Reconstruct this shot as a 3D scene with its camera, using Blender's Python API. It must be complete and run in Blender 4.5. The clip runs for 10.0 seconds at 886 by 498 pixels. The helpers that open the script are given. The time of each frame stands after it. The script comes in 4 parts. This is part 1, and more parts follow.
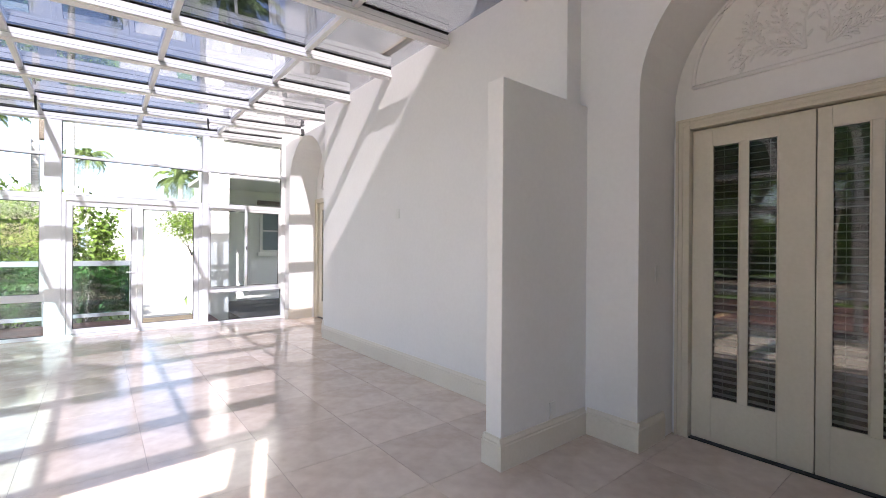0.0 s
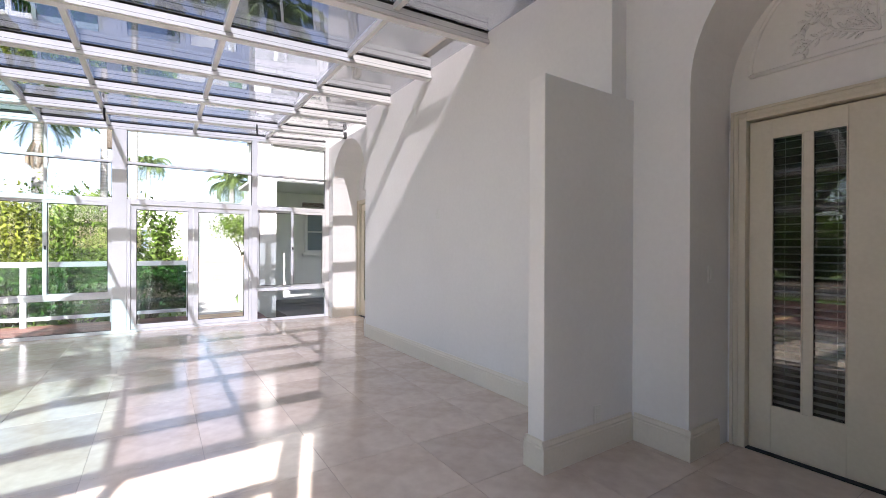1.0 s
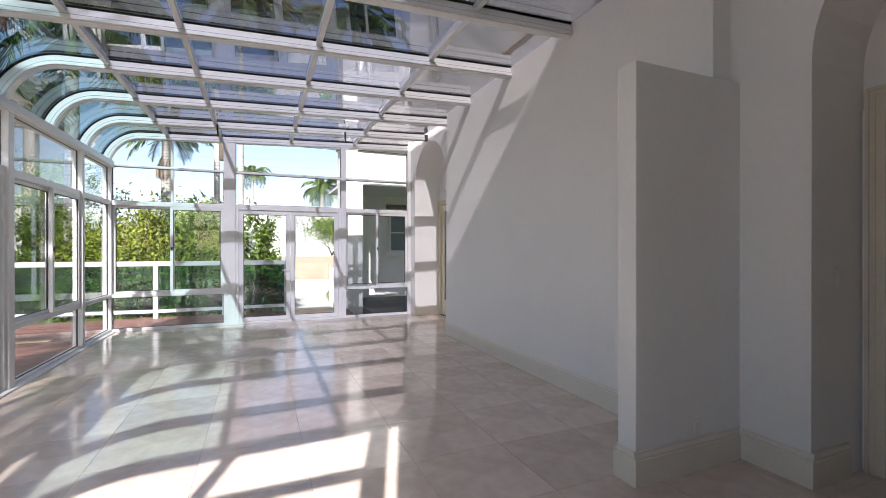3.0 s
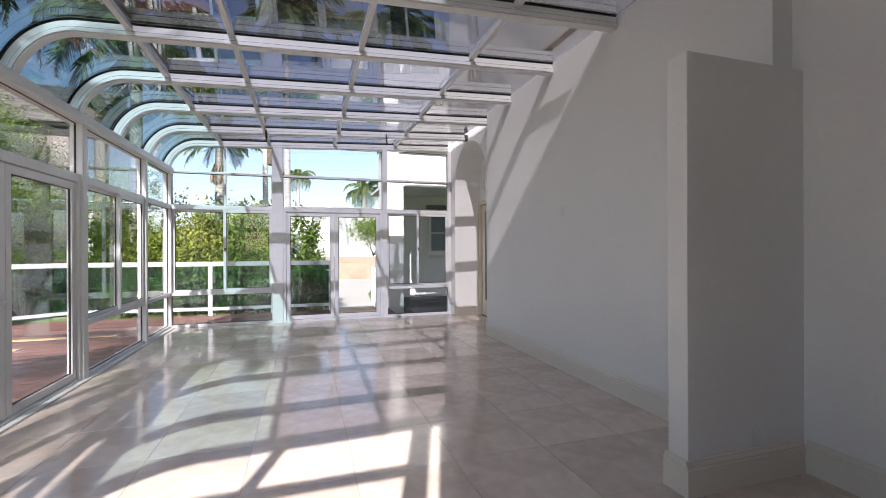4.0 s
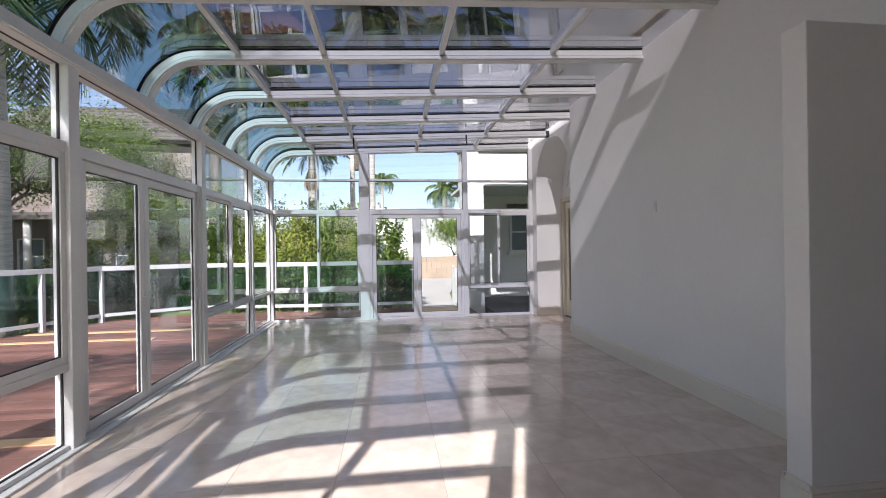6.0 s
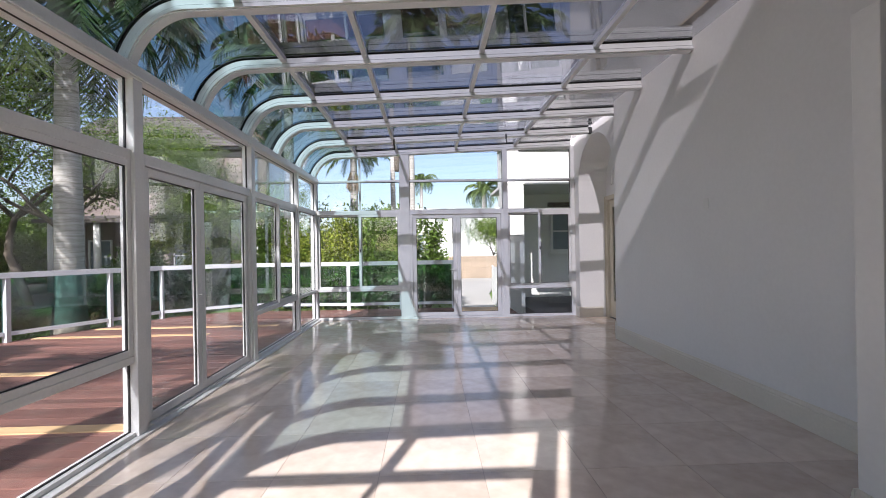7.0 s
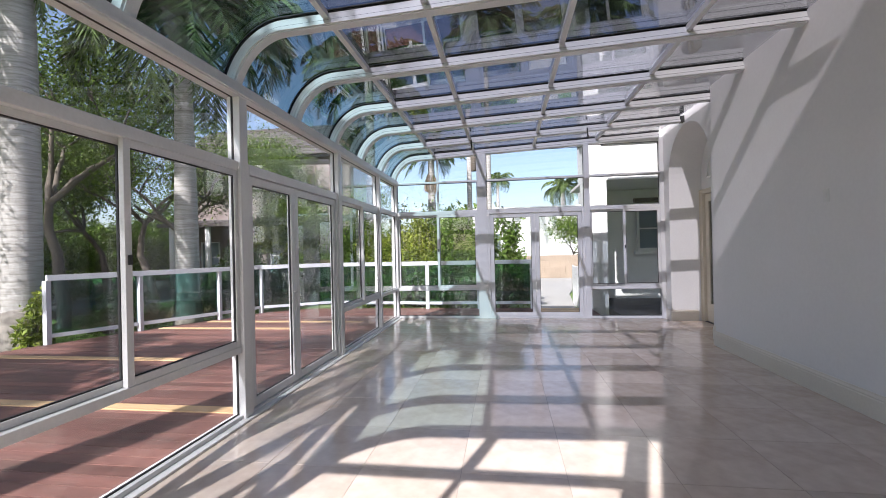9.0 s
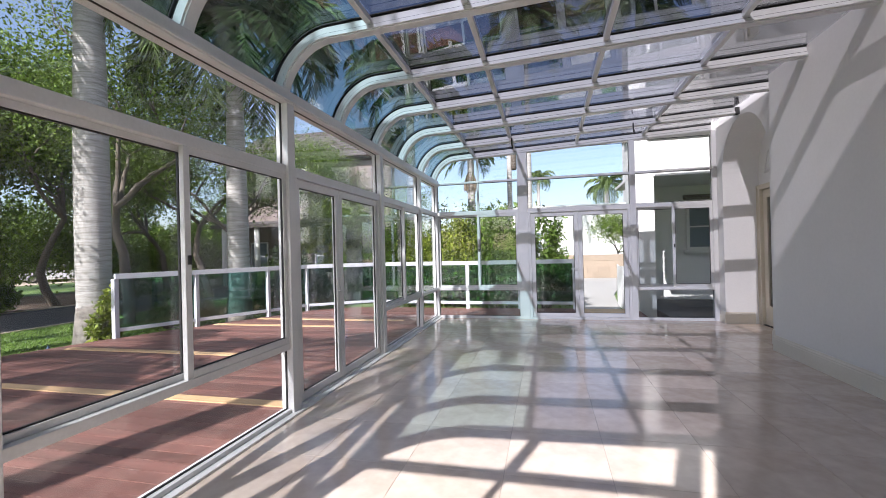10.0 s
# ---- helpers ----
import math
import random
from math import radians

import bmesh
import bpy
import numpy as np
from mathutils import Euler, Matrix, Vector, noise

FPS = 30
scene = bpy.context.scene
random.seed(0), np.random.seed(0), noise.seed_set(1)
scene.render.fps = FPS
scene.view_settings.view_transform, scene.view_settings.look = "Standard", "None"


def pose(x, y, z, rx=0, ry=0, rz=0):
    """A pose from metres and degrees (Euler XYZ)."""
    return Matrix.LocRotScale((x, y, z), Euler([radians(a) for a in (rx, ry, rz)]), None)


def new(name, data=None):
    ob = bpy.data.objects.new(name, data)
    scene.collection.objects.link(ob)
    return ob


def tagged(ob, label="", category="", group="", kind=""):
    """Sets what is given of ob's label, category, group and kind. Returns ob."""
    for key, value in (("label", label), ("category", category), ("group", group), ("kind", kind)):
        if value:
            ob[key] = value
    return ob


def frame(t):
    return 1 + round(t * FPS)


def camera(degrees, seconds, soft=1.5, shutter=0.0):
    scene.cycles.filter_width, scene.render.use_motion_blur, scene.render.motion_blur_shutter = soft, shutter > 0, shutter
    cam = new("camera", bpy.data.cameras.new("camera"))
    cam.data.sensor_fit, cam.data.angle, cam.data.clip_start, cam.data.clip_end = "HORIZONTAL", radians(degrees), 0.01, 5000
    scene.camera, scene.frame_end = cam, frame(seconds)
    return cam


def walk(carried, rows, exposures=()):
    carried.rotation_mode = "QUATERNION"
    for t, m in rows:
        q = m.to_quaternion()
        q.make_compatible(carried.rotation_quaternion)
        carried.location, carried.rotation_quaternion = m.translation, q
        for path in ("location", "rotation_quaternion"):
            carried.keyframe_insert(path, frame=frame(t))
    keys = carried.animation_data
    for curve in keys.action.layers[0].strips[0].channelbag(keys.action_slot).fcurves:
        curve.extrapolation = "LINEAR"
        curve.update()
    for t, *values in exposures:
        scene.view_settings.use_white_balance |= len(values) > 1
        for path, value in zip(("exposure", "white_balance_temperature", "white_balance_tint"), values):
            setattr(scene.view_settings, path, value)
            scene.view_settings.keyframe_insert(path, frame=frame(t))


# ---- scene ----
cam = camera(91.42, 10.0, soft=0.9)
ROWS = [
    (0, 0.041, -0.018, 1.428, -38.58, -0.06, -0.4),
    (0.5, 0.038, -0.014, 1.426, -35.95, -0.06, -0.37),
    (1, 0.035, -0.011, 1.424, -33.36, -0.07, -0.25),
    (1.5, 0.031, -0.008, 1.423, -30.76, -0.08, -0.2),
    (2, 0.027, -0.005, 1.422, -28.09, -0.08, -0.12),
    (2.5, 0.023, -0.003, 1.421, -25.49, -0.1, -0.06),
    (4, 0.01, 0, 1.42, -17.61, -0.08, 0.23),
    (4.5, 0.005, 0, 1.42, -14.95, -0.07, 0.37),
    (5, 0, 0, 1.42, -12.33, -0.08, 0.51),
    (5.5, -0.005, -0.001, 1.42, -9.69, -0.07, 0.68),
    (7, -0.022, -0.006, 1.423, -1.87, -0.01, 0.98),
    (7.5, -0.028, -0.008, 1.424, 0.69, 0.02, 1.05),
    (8, -0.035, -0.011, 1.425, 3.22, 0.03, 1.13),
    (8.5, -0.041, -0.014, 1.426, 5.7, 0.06, 1.22),
    (9, -0.048, -0.018, 1.428, 8.22, 0.1, 1.31),
    (9.5, -0.055, -0.023, 1.43, 10.78, 0.13, 1.38),
    (10, -0.062, -0.027, 1.432, 13.45, 0.16, 1.44),
]
EXPOSURES = [(0, 2.14, 6320, 21), (1, 1.86, 6310, 21), (2.5, 1.36, 6290, 21), (4.5, 1.06, 6240, 21), (7, 0.88, 6130, 21), (10, 0.91, 6070, 21)]
walk(cam, [(t, pose(x, y, z, 90 + pitch, roll, yaw)) for t, x, y, z, yaw, pitch, roll in ROWS], EXPOSURES)

# ---- light ----
SUN_EL, SUN_AZ = 39.2, 17.5  # the rays run towards +x by AZ degrees off +y, and down by EL
_e, _a = radians(SUN_EL), radians(SUN_AZ)
ray = Vector((math.cos(_e) * math.sin(_a), math.cos(_e) * math.cos(_a), -math.sin(_e)))
world = bpy.data.worlds.new("sky")
scene.world = world
world.use_nodes = True
wn = world.node_tree.nodes
sky = wn.new("ShaderNodeTexSky")
sky.sky_type, sky.sun_disc = "NISHITA", False
sky.sun_elevation, sky.sun_rotation = _e, math.atan2(-ray.x, -ray.y)
sky.air_density, sky.dust_density, sky.ozone_density = 1.0, 1.6, 1.2
wn["Background"].inputs["Strength"].default_value = 0.12
hazy = wn.new("ShaderNodeHueSaturation")
hazy.inputs["Saturation"].default_value = 0.9
world.node_tree.links.new(sky.outputs["Color"], hazy.inputs["Color"])
world.node_tree.links.new(hazy.outputs["Color"], wn["Background"].inputs["Color"])
sun = new("sun", bpy.data.lights.new("sun", "SUN"))
sun.data.energy, sun.data.angle, sun.data.color = 5.2, radians(0.53), (1.0, 0.96, 0.90)
sun.rotation_mode = "QUATERNION"
sun.rotation_quaternion = ray.to_track_quat("-Z", "Y")

# ---- materials ----
def mat(name, a, b=None, scale=6.0, rough=0.5, rough2=None, metal=0.0, bump=0.0, bump_scale=60.0, fine=None, spec=0.5,
        stretch=(1, 1, 1), island=0.0, subsurf=0.0, coat=0.0):
    """A surface of two tones a and b mixed by broad and fine noise, with bump; island: random lightness per object."""
    m = bpy.data.materials.new(name)
    m.use_nodes = True
    nt = m.node_tree
    n, l = nt.nodes, nt.links
    p = n["Principled BSDF"]
    b = b or tuple(min(1, c * 0.82) for c in a)
    tc = n.new("ShaderNodeTexCoord")
    mp = n.new("ShaderNodeMapping")
    mp.inputs["Scale"].default_value = stretch
    l.new(tc.outputs["Object"], mp.inputs["Vector"])
    big = n.new("ShaderNodeTexNoise")
    big.inputs["Scale"].default_value, big.inputs["Detail"].default_value = scale, 6
    l.new(mp.outputs["Vector"], big.inputs["Vector"])
    sm = n.new("ShaderNodeTexNoise")
    sm.inputs["Scale"].default_value, sm.inputs["Detail"].default_value = fine or scale * 9, 4
    l.new(mp.outputs["Vector"], sm.inputs["Vector"])
    add = n.new("ShaderNodeMath")
    add.operation = "MULTIPLY_ADD"
    add.inputs[1].default_value = 0.45
    l.new(sm.outputs["Fac"], add.inputs[0])
    sc = n.new("ShaderNodeMath")
    sc.operation = "MULTIPLY"
    sc.inputs[1].default_value = 0.55
    l.new(big.outputs["Fac"], sc.inputs[0])
    l.new(sc.outputs[0], add.inputs[2])
    ramp = n.new("ShaderNodeValToRGB")
    ramp.color_ramp.elements[0].position, ramp.color_ramp.elements[1].position = 0.36, 0.64
    ramp.color_ramp.elements[0].color, ramp.color_ramp.elements[1].color = (*b, 1), (*a, 1)
    l.new(add.outputs[0], ramp.inputs["Fac"])
    col = ramp.outputs["Color"]
    if island:
        oi = n.new("ShaderNodeObjectInfo")
        hs = n.new("ShaderNodeHueSaturation")
        mr = n.new("ShaderNodeMapRange")
        mr.inputs["To Min"].default_value, mr.inputs["To Max"].default_value = 1 - island, 1 + island
        l.new(oi.outputs["Random"], mr.inputs["Value"])
        l.new(mr.outputs[0], hs.inputs["Value"])
        l.new(col, hs.inputs["Color"])
        col = hs.outputs["Color"]
    l.new(col, p.inputs["Base Color"])
    p.inputs["Metallic"].default_value = metal
    p.inputs["Specular IOR Level"].default_value = spec
    p.inputs["Coat Weight"].default_value = coat
    rr = n.new("ShaderNodeMapRange")
    rr.inputs["To Min"].default_value, rr.inputs["To Max"].default_value = rough, rough if rough2 is None else rough2
    l.new(sm.outputs["Fac"], rr.inputs["Value"])
    l.new(rr.outputs[0], p.inputs["Roughness"])
    if bump:
        bn = n.new("ShaderNodeTexNoise")
        bn.inputs["Scale"].default_value, bn.inputs["Detail"].default_value = bump_scale, 3
        l.new(mp.outputs["Vector"], bn.inputs["Vector"])
        bp = n.new("ShaderNodeBump")
        bp.inputs["Strength"].default_value, bp.inputs["Distance"].default_value = bump, 0.01
        l.new(bn.outputs["Fac"], bp.inputs["Height"])
        l.new(bp.outputs["Normal"], p.inputs["Normal"])
    return m


def glass(name, tint, base=0.035, gloss=1.0, power=4.5):
    """Thin window glass: tinted see-through, with gloss that grows towards grazing views."""
    m = bpy.data.materials.new(name)
    m.use_nodes = True
    n, l = m.node_tree.nodes, m.node_tree.links
    n.remove(n["Principled BSDF"])
    tr, gl, mx, lw, pw, ma = (n.new("ShaderNode" + k) for k in ("BsdfTransparent", "BsdfGlossy", "MixShader", "LayerWeight", "Math", "Math"))
    tr.inputs["Color"].default_value = (*tint, 1)
    gl.inputs["Roughness"].default_value = 0.012
    gl.inputs["Color"].default_value = (1, 1, 1, 1)
    lw.inputs["Blend"].default_value = 0.5
    pw.operation, ma.operation = "POWER", "MULTIPLY_ADD"
    pw.inputs[1].default_value = power
    ma.inputs[1].default_value, ma.inputs[2].default_value = 0.95 * gloss, base
    l.new(lw.outputs["Facing"], pw.inputs[0])
    l.new(pw.outputs[0], ma.inputs[0])
    l.new(ma.outputs[0], mx.inputs["Fac"])
    l.new(tr.outputs[0], mx.inputs[1])
    l.new(gl.outputs[0], mx.inputs[2])
    l.new(mx.outputs[0], n["Material Output"].inputs["Surface"])
    return m


def leafy(name, a, b, sss=0.35):
    """Leaves: two greens by noise and by leaf, letting light through."""
    m = mat(name, a, b, scale=1.6, fine=14, rough=0.5, spec=0.22)
    n, l = m.node_tree.nodes, m.node_tree.links
    p = n["Principled BSDF"]
    tl, mx = n.new("ShaderNodeBsdfTranslucent"), n.new("ShaderNodeMixShader")
    mx.inputs["Fac"].default_value = sss
    src = p.inputs["Base Color"].links[0].from_socket
    hs, gi, mr = n.new("ShaderNodeHueSaturation"), n.new("ShaderNodeNewGeometry"), n.new("ShaderNodeMapRange")
    mr.inputs["To Min"].default_value, mr.inputs["To Max"].default_value = 0.4, 1.7
    l.new(gi.outputs["Random Per Island"], mr.inputs["Value"])
    l.new(mr.outputs[0], hs.inputs["Value"])
    l.new(src, hs.inputs["Color"])
    l.new(hs.outputs[0], p.inputs["Base Color"])
    l.new(hs.outputs[0], tl.inputs["Color"])
    l.new(p.outputs[0], mx.inputs[1])
    l.new(tl.outputs[0], mx.inputs[2])
    l.new(mx.outputs[0], n["Material Output"].inputs["Surface"])
    return m


M_WALL = mat("white_wall_paint", (0.84, 0.83, 0.815), (0.80, 0.79, 0.775), scale=1.2, fine=30, rough=0.6, bump=0.06, bump_scale=140)
M_TAUPE = mat("taupe_bounce_cut", (0.50, 0.46, 0.41), (0.46, 0.42, 0.37), scale=1.2, fine=30, rough=0.6, bump=0.06, bump_scale=140)
M_TRIM = mat("ivory_trim_paint", (0.72, 0.66, 0.54), (0.66, 0.60, 0.48), scale=2, fine=40, rough=0.4, bump=0.05, bump_scale=90)
M_BASE = mat("off_white_baseboard_paint", (0.78, 0.73, 0.64), (0.72, 0.67, 0.58), scale=2, fine=40, rough=0.4, bump=0.05, bump_scale=90)
M_ALU = mat("white_aluminium", (0.73, 0.73, 0.72), (0.66, 0.66, 0.65), scale=3, fine=50, rough=0.28, rough2=0.4, spec=0.5)
M_GASKET = mat("black_gasket", (0.02, 0.02, 0.02), (0.03, 0.03, 0.03), rough=0.6)
M_TILE = mat("polished_travertine", (0.76, 0.645, 0.545), (0.60, 0.475, 0.385), scale=1.7, fine=9, rough=0.06, rough2=0.19, bump=0.015, bump_scale=25, island=0.07)
M_GROUT = mat("grout", (0.52, 0.43, 0.36), (0.42, 0.34, 0.28), rough=0.8)
# the dark speckle puts the shade of the stucco's pits into the colour
M_STUCCO = mat("pit_shaded_stucco", (0.80, 0.79, 0.77), (0.42, 0.415, 0.41), scale=26, fine=60, rough=0.9, bump=1.0, bump_scale=48)
for nd in M_STUCCO.node_tree.nodes:
    if nd.bl_idname == "ShaderNodeBump":
        nd.inputs["Distance"].default_value = 0.03
M_HOUSE = mat("white_house_render", (0.80, 0.79, 0.76), (0.72, 0.71, 0.68), scale=0.8, fine=14, rough=0.8, bump=0.2, bump_scale=60)
M_DECK = mat("red_brown_deck_boards", (0.22, 0.10, 0.078), (0.11, 0.055, 0.043), scale=2.2, fine=26, rough=0.5, rough2=0.7, bump=0.2, bump_scale=40, stretch=(0.25, 3, 1), island=0.25)
M_NEWBOARD = mat("new_pine_board", (0.62, 0.42, 0.22), (0.5, 0.32, 0.16), scale=3, fine=30, rough=0.6, stretch=(0.25, 3, 1))
M_GRASS = mat("lawn_soil", (0.15, 0.23, 0.05), (0.09, 0.15, 0.035), scale=1.5, fine=30, rough=0.9, bump=0.6, bump_scale=30)
M_BLADE = leafy("grass_blades", (0.20, 0.30, 0.06), (0.11, 0.19, 0.04), 0.3)
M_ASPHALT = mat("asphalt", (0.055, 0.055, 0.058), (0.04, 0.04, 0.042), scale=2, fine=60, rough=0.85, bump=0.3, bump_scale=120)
M_PAVE = mat("sandy_paving", (0.56, 0.46, 0.34), (0.46, 0.37, 0.27), scale=1.5, fine=30, rough=0.85, bump=0.2, bump_scale=60)
M_LEAF = leafy("bush_leaves", (0.15, 0.23, 0.035), (0.04, 0.08, 0.014))
M_LEAF2 = leafy("yellow_green_leaves", (0.30, 0.33, 0.05), (0.11, 0.16, 0.025))
M_LEAF3 = leafy("tree_leaves", (0.20, 0.28, 0.045), (0.05, 0.10, 0.016))
M_FROND = leafy("palm_fronds", (0.15, 0.20, 0.06), (0.07, 0.11, 0.035), 0.25)
M_DRYFROND = mat("dry_palm_fronds", (0.34, 0.26, 0.18), (0.2, 0.15, 0.10), rough=0.8)
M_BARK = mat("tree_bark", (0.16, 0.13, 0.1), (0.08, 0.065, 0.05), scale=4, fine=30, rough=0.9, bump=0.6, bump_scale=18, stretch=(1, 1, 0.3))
M_PALMTRUNK = mat("grey_palm_trunk", (0.48, 0.46, 0.43), (0.27, 0.25, 0.22), scale=3, fine=30, rough=0.85, bump=0.5, bump_scale=9, stretch=(1, 1, 7))
M_BLIND = mat("grey_white_blind_slats", (0.55, 0.55, 0.53), (0.48, 0.48, 0.46), rough=0.45)
M_DARK = mat("painted_dim_interior", (0.05, 0.045, 0.04), (0.03, 0.028, 0.025), rough=0.8)
# white railing; the shade it stands in is put into this greyer tone
M_RAIL = mat("shade_greyed_railing", (0.56, 0.57, 0.59), (0.50, 0.51, 0.53), scale=3, fine=50, rough=0.4)
M_PLASTIC = mat("white_plastic", (0.8, 0.8, 0.77), (0.77, 0.77, 0.74), rough=0.35)
M_STEEL = mat("brushed_steel", (0.6, 0.6, 0.6), (0.5, 0.5, 0.5), rough=0.25, metal=1.0)
M_STONE = mat("tan_block_stone", (0.40, 0.31, 0.23), (0.30, 0.235, 0.175), scale=3, fine=30, rough=0.85, bump=0.4, bump_scale=30, island=0.08)
M_CONCRETE = mat("pale_concrete", (0.44, 0.42, 0.385), (0.36, 0.345, 0.315), scale=1.2, fine=24, rough=0.85, bump=0.2, bump_scale=60)
M_MULCH = mat("brown_mulch", (0.16, 0.11, 0.075), (0.09, 0.065, 0.045), scale=3, fine=40, rough=0.95, bump=0.5, bump_scale=30)
M_ROOT = mat("mottled_palm_foot", (0.30, 0.27, 0.23), (0.07, 0.06, 0.05), scale=7, fine=30, rough=0.9, bump=0.8, bump_scale=22)
M_CAR = mat("white_car_paint", (0.75, 0.75, 0.75), (0.7, 0.7, 0.7), rough=0.2, coat=0.5)
M_RUBBER = mat("tyre_rubber", (0.025, 0.025, 0.025), (0.02, 0.02, 0.02), rough=0.8)
n_, l_ = M_PALMTRUNK.node_tree.nodes, M_PALMTRUNK.node_tree.links
p_ = n_["Principled BSDF"]
wv, mu, rp = n_.new("ShaderNodeTexWave"), n_.new("ShaderNodeMix"), n_.new("ShaderNodeValToRGB")
wv.bands_direction, wv.wave_profile = "Z", "SAW"
wv.inputs["Scale"].default_value, wv.inputs["Distortion"].default_value, wv.inputs["Detail"].default_value = 2.6, 4.0, 3.0
rp.color_ramp.elements[0].color, rp.color_ramp.elements[0].position = (0.66, 0.63, 0.60, 1), 0.02
rp.color_ramp.elements[1].color, rp.color_ramp.elements[1].position = (1, 1, 1, 1), 0.22
tcz = n_.new("ShaderNodeTexCoord")
l_.new(tcz.outputs["Object"], wv.inputs["Vector"])
l_.new(wv.outputs["Fac"], rp.inputs["Fac"])
mu.data_type, mu.blend_type = "RGBA", "MULTIPLY"
mu.inputs["Factor"].default_value = 1.0
l_.new(p_.inputs["Base Color"].links[0].from_socket, mu.inputs["A"])
l_.new(rp.outputs["Color"], mu.inputs["B"])
l_.new(mu.outputs["Result"], p_.inputs["Base Color"])
G_CLEAR = glass("clear_glass", (0.95, 0.97, 0.96))
G_ROOF = glass("tinted_roof_glass", (0.46, 0.475, 0.515), 0.085, power=3.6)
G_STRIP = glass("pale_roof_glass", (0.49, 0.49, 0.495), 0.08, power=3.6)
G_CURVE = glass("green_curved_glass", (0.50, 0.60, 0.61), 0.06)
G_RAIL = glass("green_rail_glass", (0.44, 0.67, 0.65), base=0.06)
G_DARK = mat("house_window_glass", (0.20, 0.25, 0.28), (0.15, 0.19, 0.22), rough=0.05)
M_PINK = mat("pinkish_beige_render", (0.25, 0.20, 0.18), (0.20, 0.16, 0.145), scale=1, fine=12, rough=0.85, bump=0.2, bump_scale=40)
M_ROOFTILE = mat("brown_roof_tiles", (0.105, 0.09, 0.08), (0.065, 0.055, 0.05), scale=3, fine=20, rough=0.8, bump=0.4, bump_scale=20)

# ---- building helpers ----
def wloc(ob):
    v = Vector((0, 0, 0))
    while ob:
        v += ob.location
        ob = ob.parent
    return v


def thing(name, label, category, at=(0, 0, 0), kind="", group=""):
    ob = new(name)
    ob.empty_display_size = 0.1
    ob.location = at
    return tagged(ob, label, category, group, kind)


def part(name, bm, material, parent, label=""):
    """Links a bmesh, given in world coordinates, as one mesh object under a thing or a part."""
    me = bpy.data.meshes.new(name)
    bmesh.ops.translate(bm, verts=bm.verts, vec=-wloc(parent)) if parent else None
    bm.to_mesh(me)
    bm.free()
    me.materials.append(material)
    ob = new(name, me)
    ob.parent = parent
    return tagged(ob, label)


def solo(name, bm, material, label, category, kind="", group="", at=None):
    """A thing that is one mesh."""
    me = bpy.data.meshes.new(name)
    if at:
        bmesh.ops.translate(bm, verts=bm.verts, vec=-Vector(at))
    bm.to_mesh(me)
    bm.free()
    me.materials.append(material)
    ob = new(name, me)
    if at:
        ob.location = at
    return tagged(ob, label, category, group, kind)


def box(bm, x0, y0, z0, x1, y1, z1, bevel=0.0):
    vs = [bm.verts.new((x, y, z)) for x in (x0, x1) for y in (y0, y1) for z in (z0, z1)]
    fs = [bm.faces.new([vs[i] for i in f]) for f in ((0, 1, 3, 2), (4, 6, 7, 5), (0, 4, 5, 1), (2, 3, 7, 6), (0, 2, 6, 4), (1, 5, 7, 3))]
    if bevel:
        es = {e for f in fs for e in f.edges}
        bmesh.ops.bevel(bm, geom=list(es), offset=bevel, segments=2, affect="EDGES", profile=0.6)
    return bm


def bx(x0, y0, z0, x1, y1, z1, bevel=0.0):
    return box(bmesh.new(), min(x0, x1), min(y0, y1), min(z0, z1), max(x0, x1), max(y0, y1), max(z0, z1), bevel)


def tube(bm, path, radii, seg=10, cap=True):
    """A round tube along a path of Vectors."""
    rings = []
    for i, p in enumerate(path):
        d = (path[min(i + 1, len(path) - 1)] - path[max(i - 1, 0)]).normalized()
        a = d.orthogonal().normalized() if abs(d.z) < 0.9 else Vector((1, 0, 0))
        a = (a - d * a.dot(d)).normalized()
        b = d.cross(a)
        rings.append([bm.verts.new(p + radii[i] * (math.cos(k * math.tau / seg) * a + math.sin(k * math.tau / seg) * b)) for k in range(seg)])
    for r, s in zip(rings, rings[1:]):
        for k in range(seg):
            f = bm.faces.new((r[k], r[(k + 1) % seg], s[(k + 1) % seg], s[k]))
            f.smooth = True
    if cap:
        bm.faces.new(rings[0][::-1])
        bm.faces.new(rings[-1])
    return bm


def prism(bm, prof, axis, a, b):
    """Extrudes a closed profile of (u, v) pairs along an axis from a to b."""
    def at(u, v, w):
        return {"x": (w, u, v), "y": (u, w, v), "z": (u, v, w)}[axis]
    lo = [bm.verts.new(at(u, v, a)) for u, v in prof]
    hi = [bm.verts.new(at(u, v, b)) for u, v in prof]
    n = len(prof)
    for i in range(n):
        bm.faces.new((lo[i], lo[(i + 1) % n], hi[(i + 1) % n], hi[i]))
    bm.faces.new(lo[::-1])
    bm.faces.new(hi)
    bmesh.ops.recalc_face_normals(bm, faces=bm.faces)
    return bm


def quads(name, co, material, parent=None):
    """One mesh of loose quads from an (n, 4, 3) array in world coordinates."""
    n = len(co)
    me = bpy.data.meshes.new(name)
    v = co.reshape(-1, 3)
    if parent:
        v = v - np.array(wloc(parent))
    me.from_pydata(v.tolist(), [], np.arange(4 * n).reshape(n, 4).tolist())
    me.materials.append(material)
    ob = new(name, me)
    ob.parent = parent
    return ob


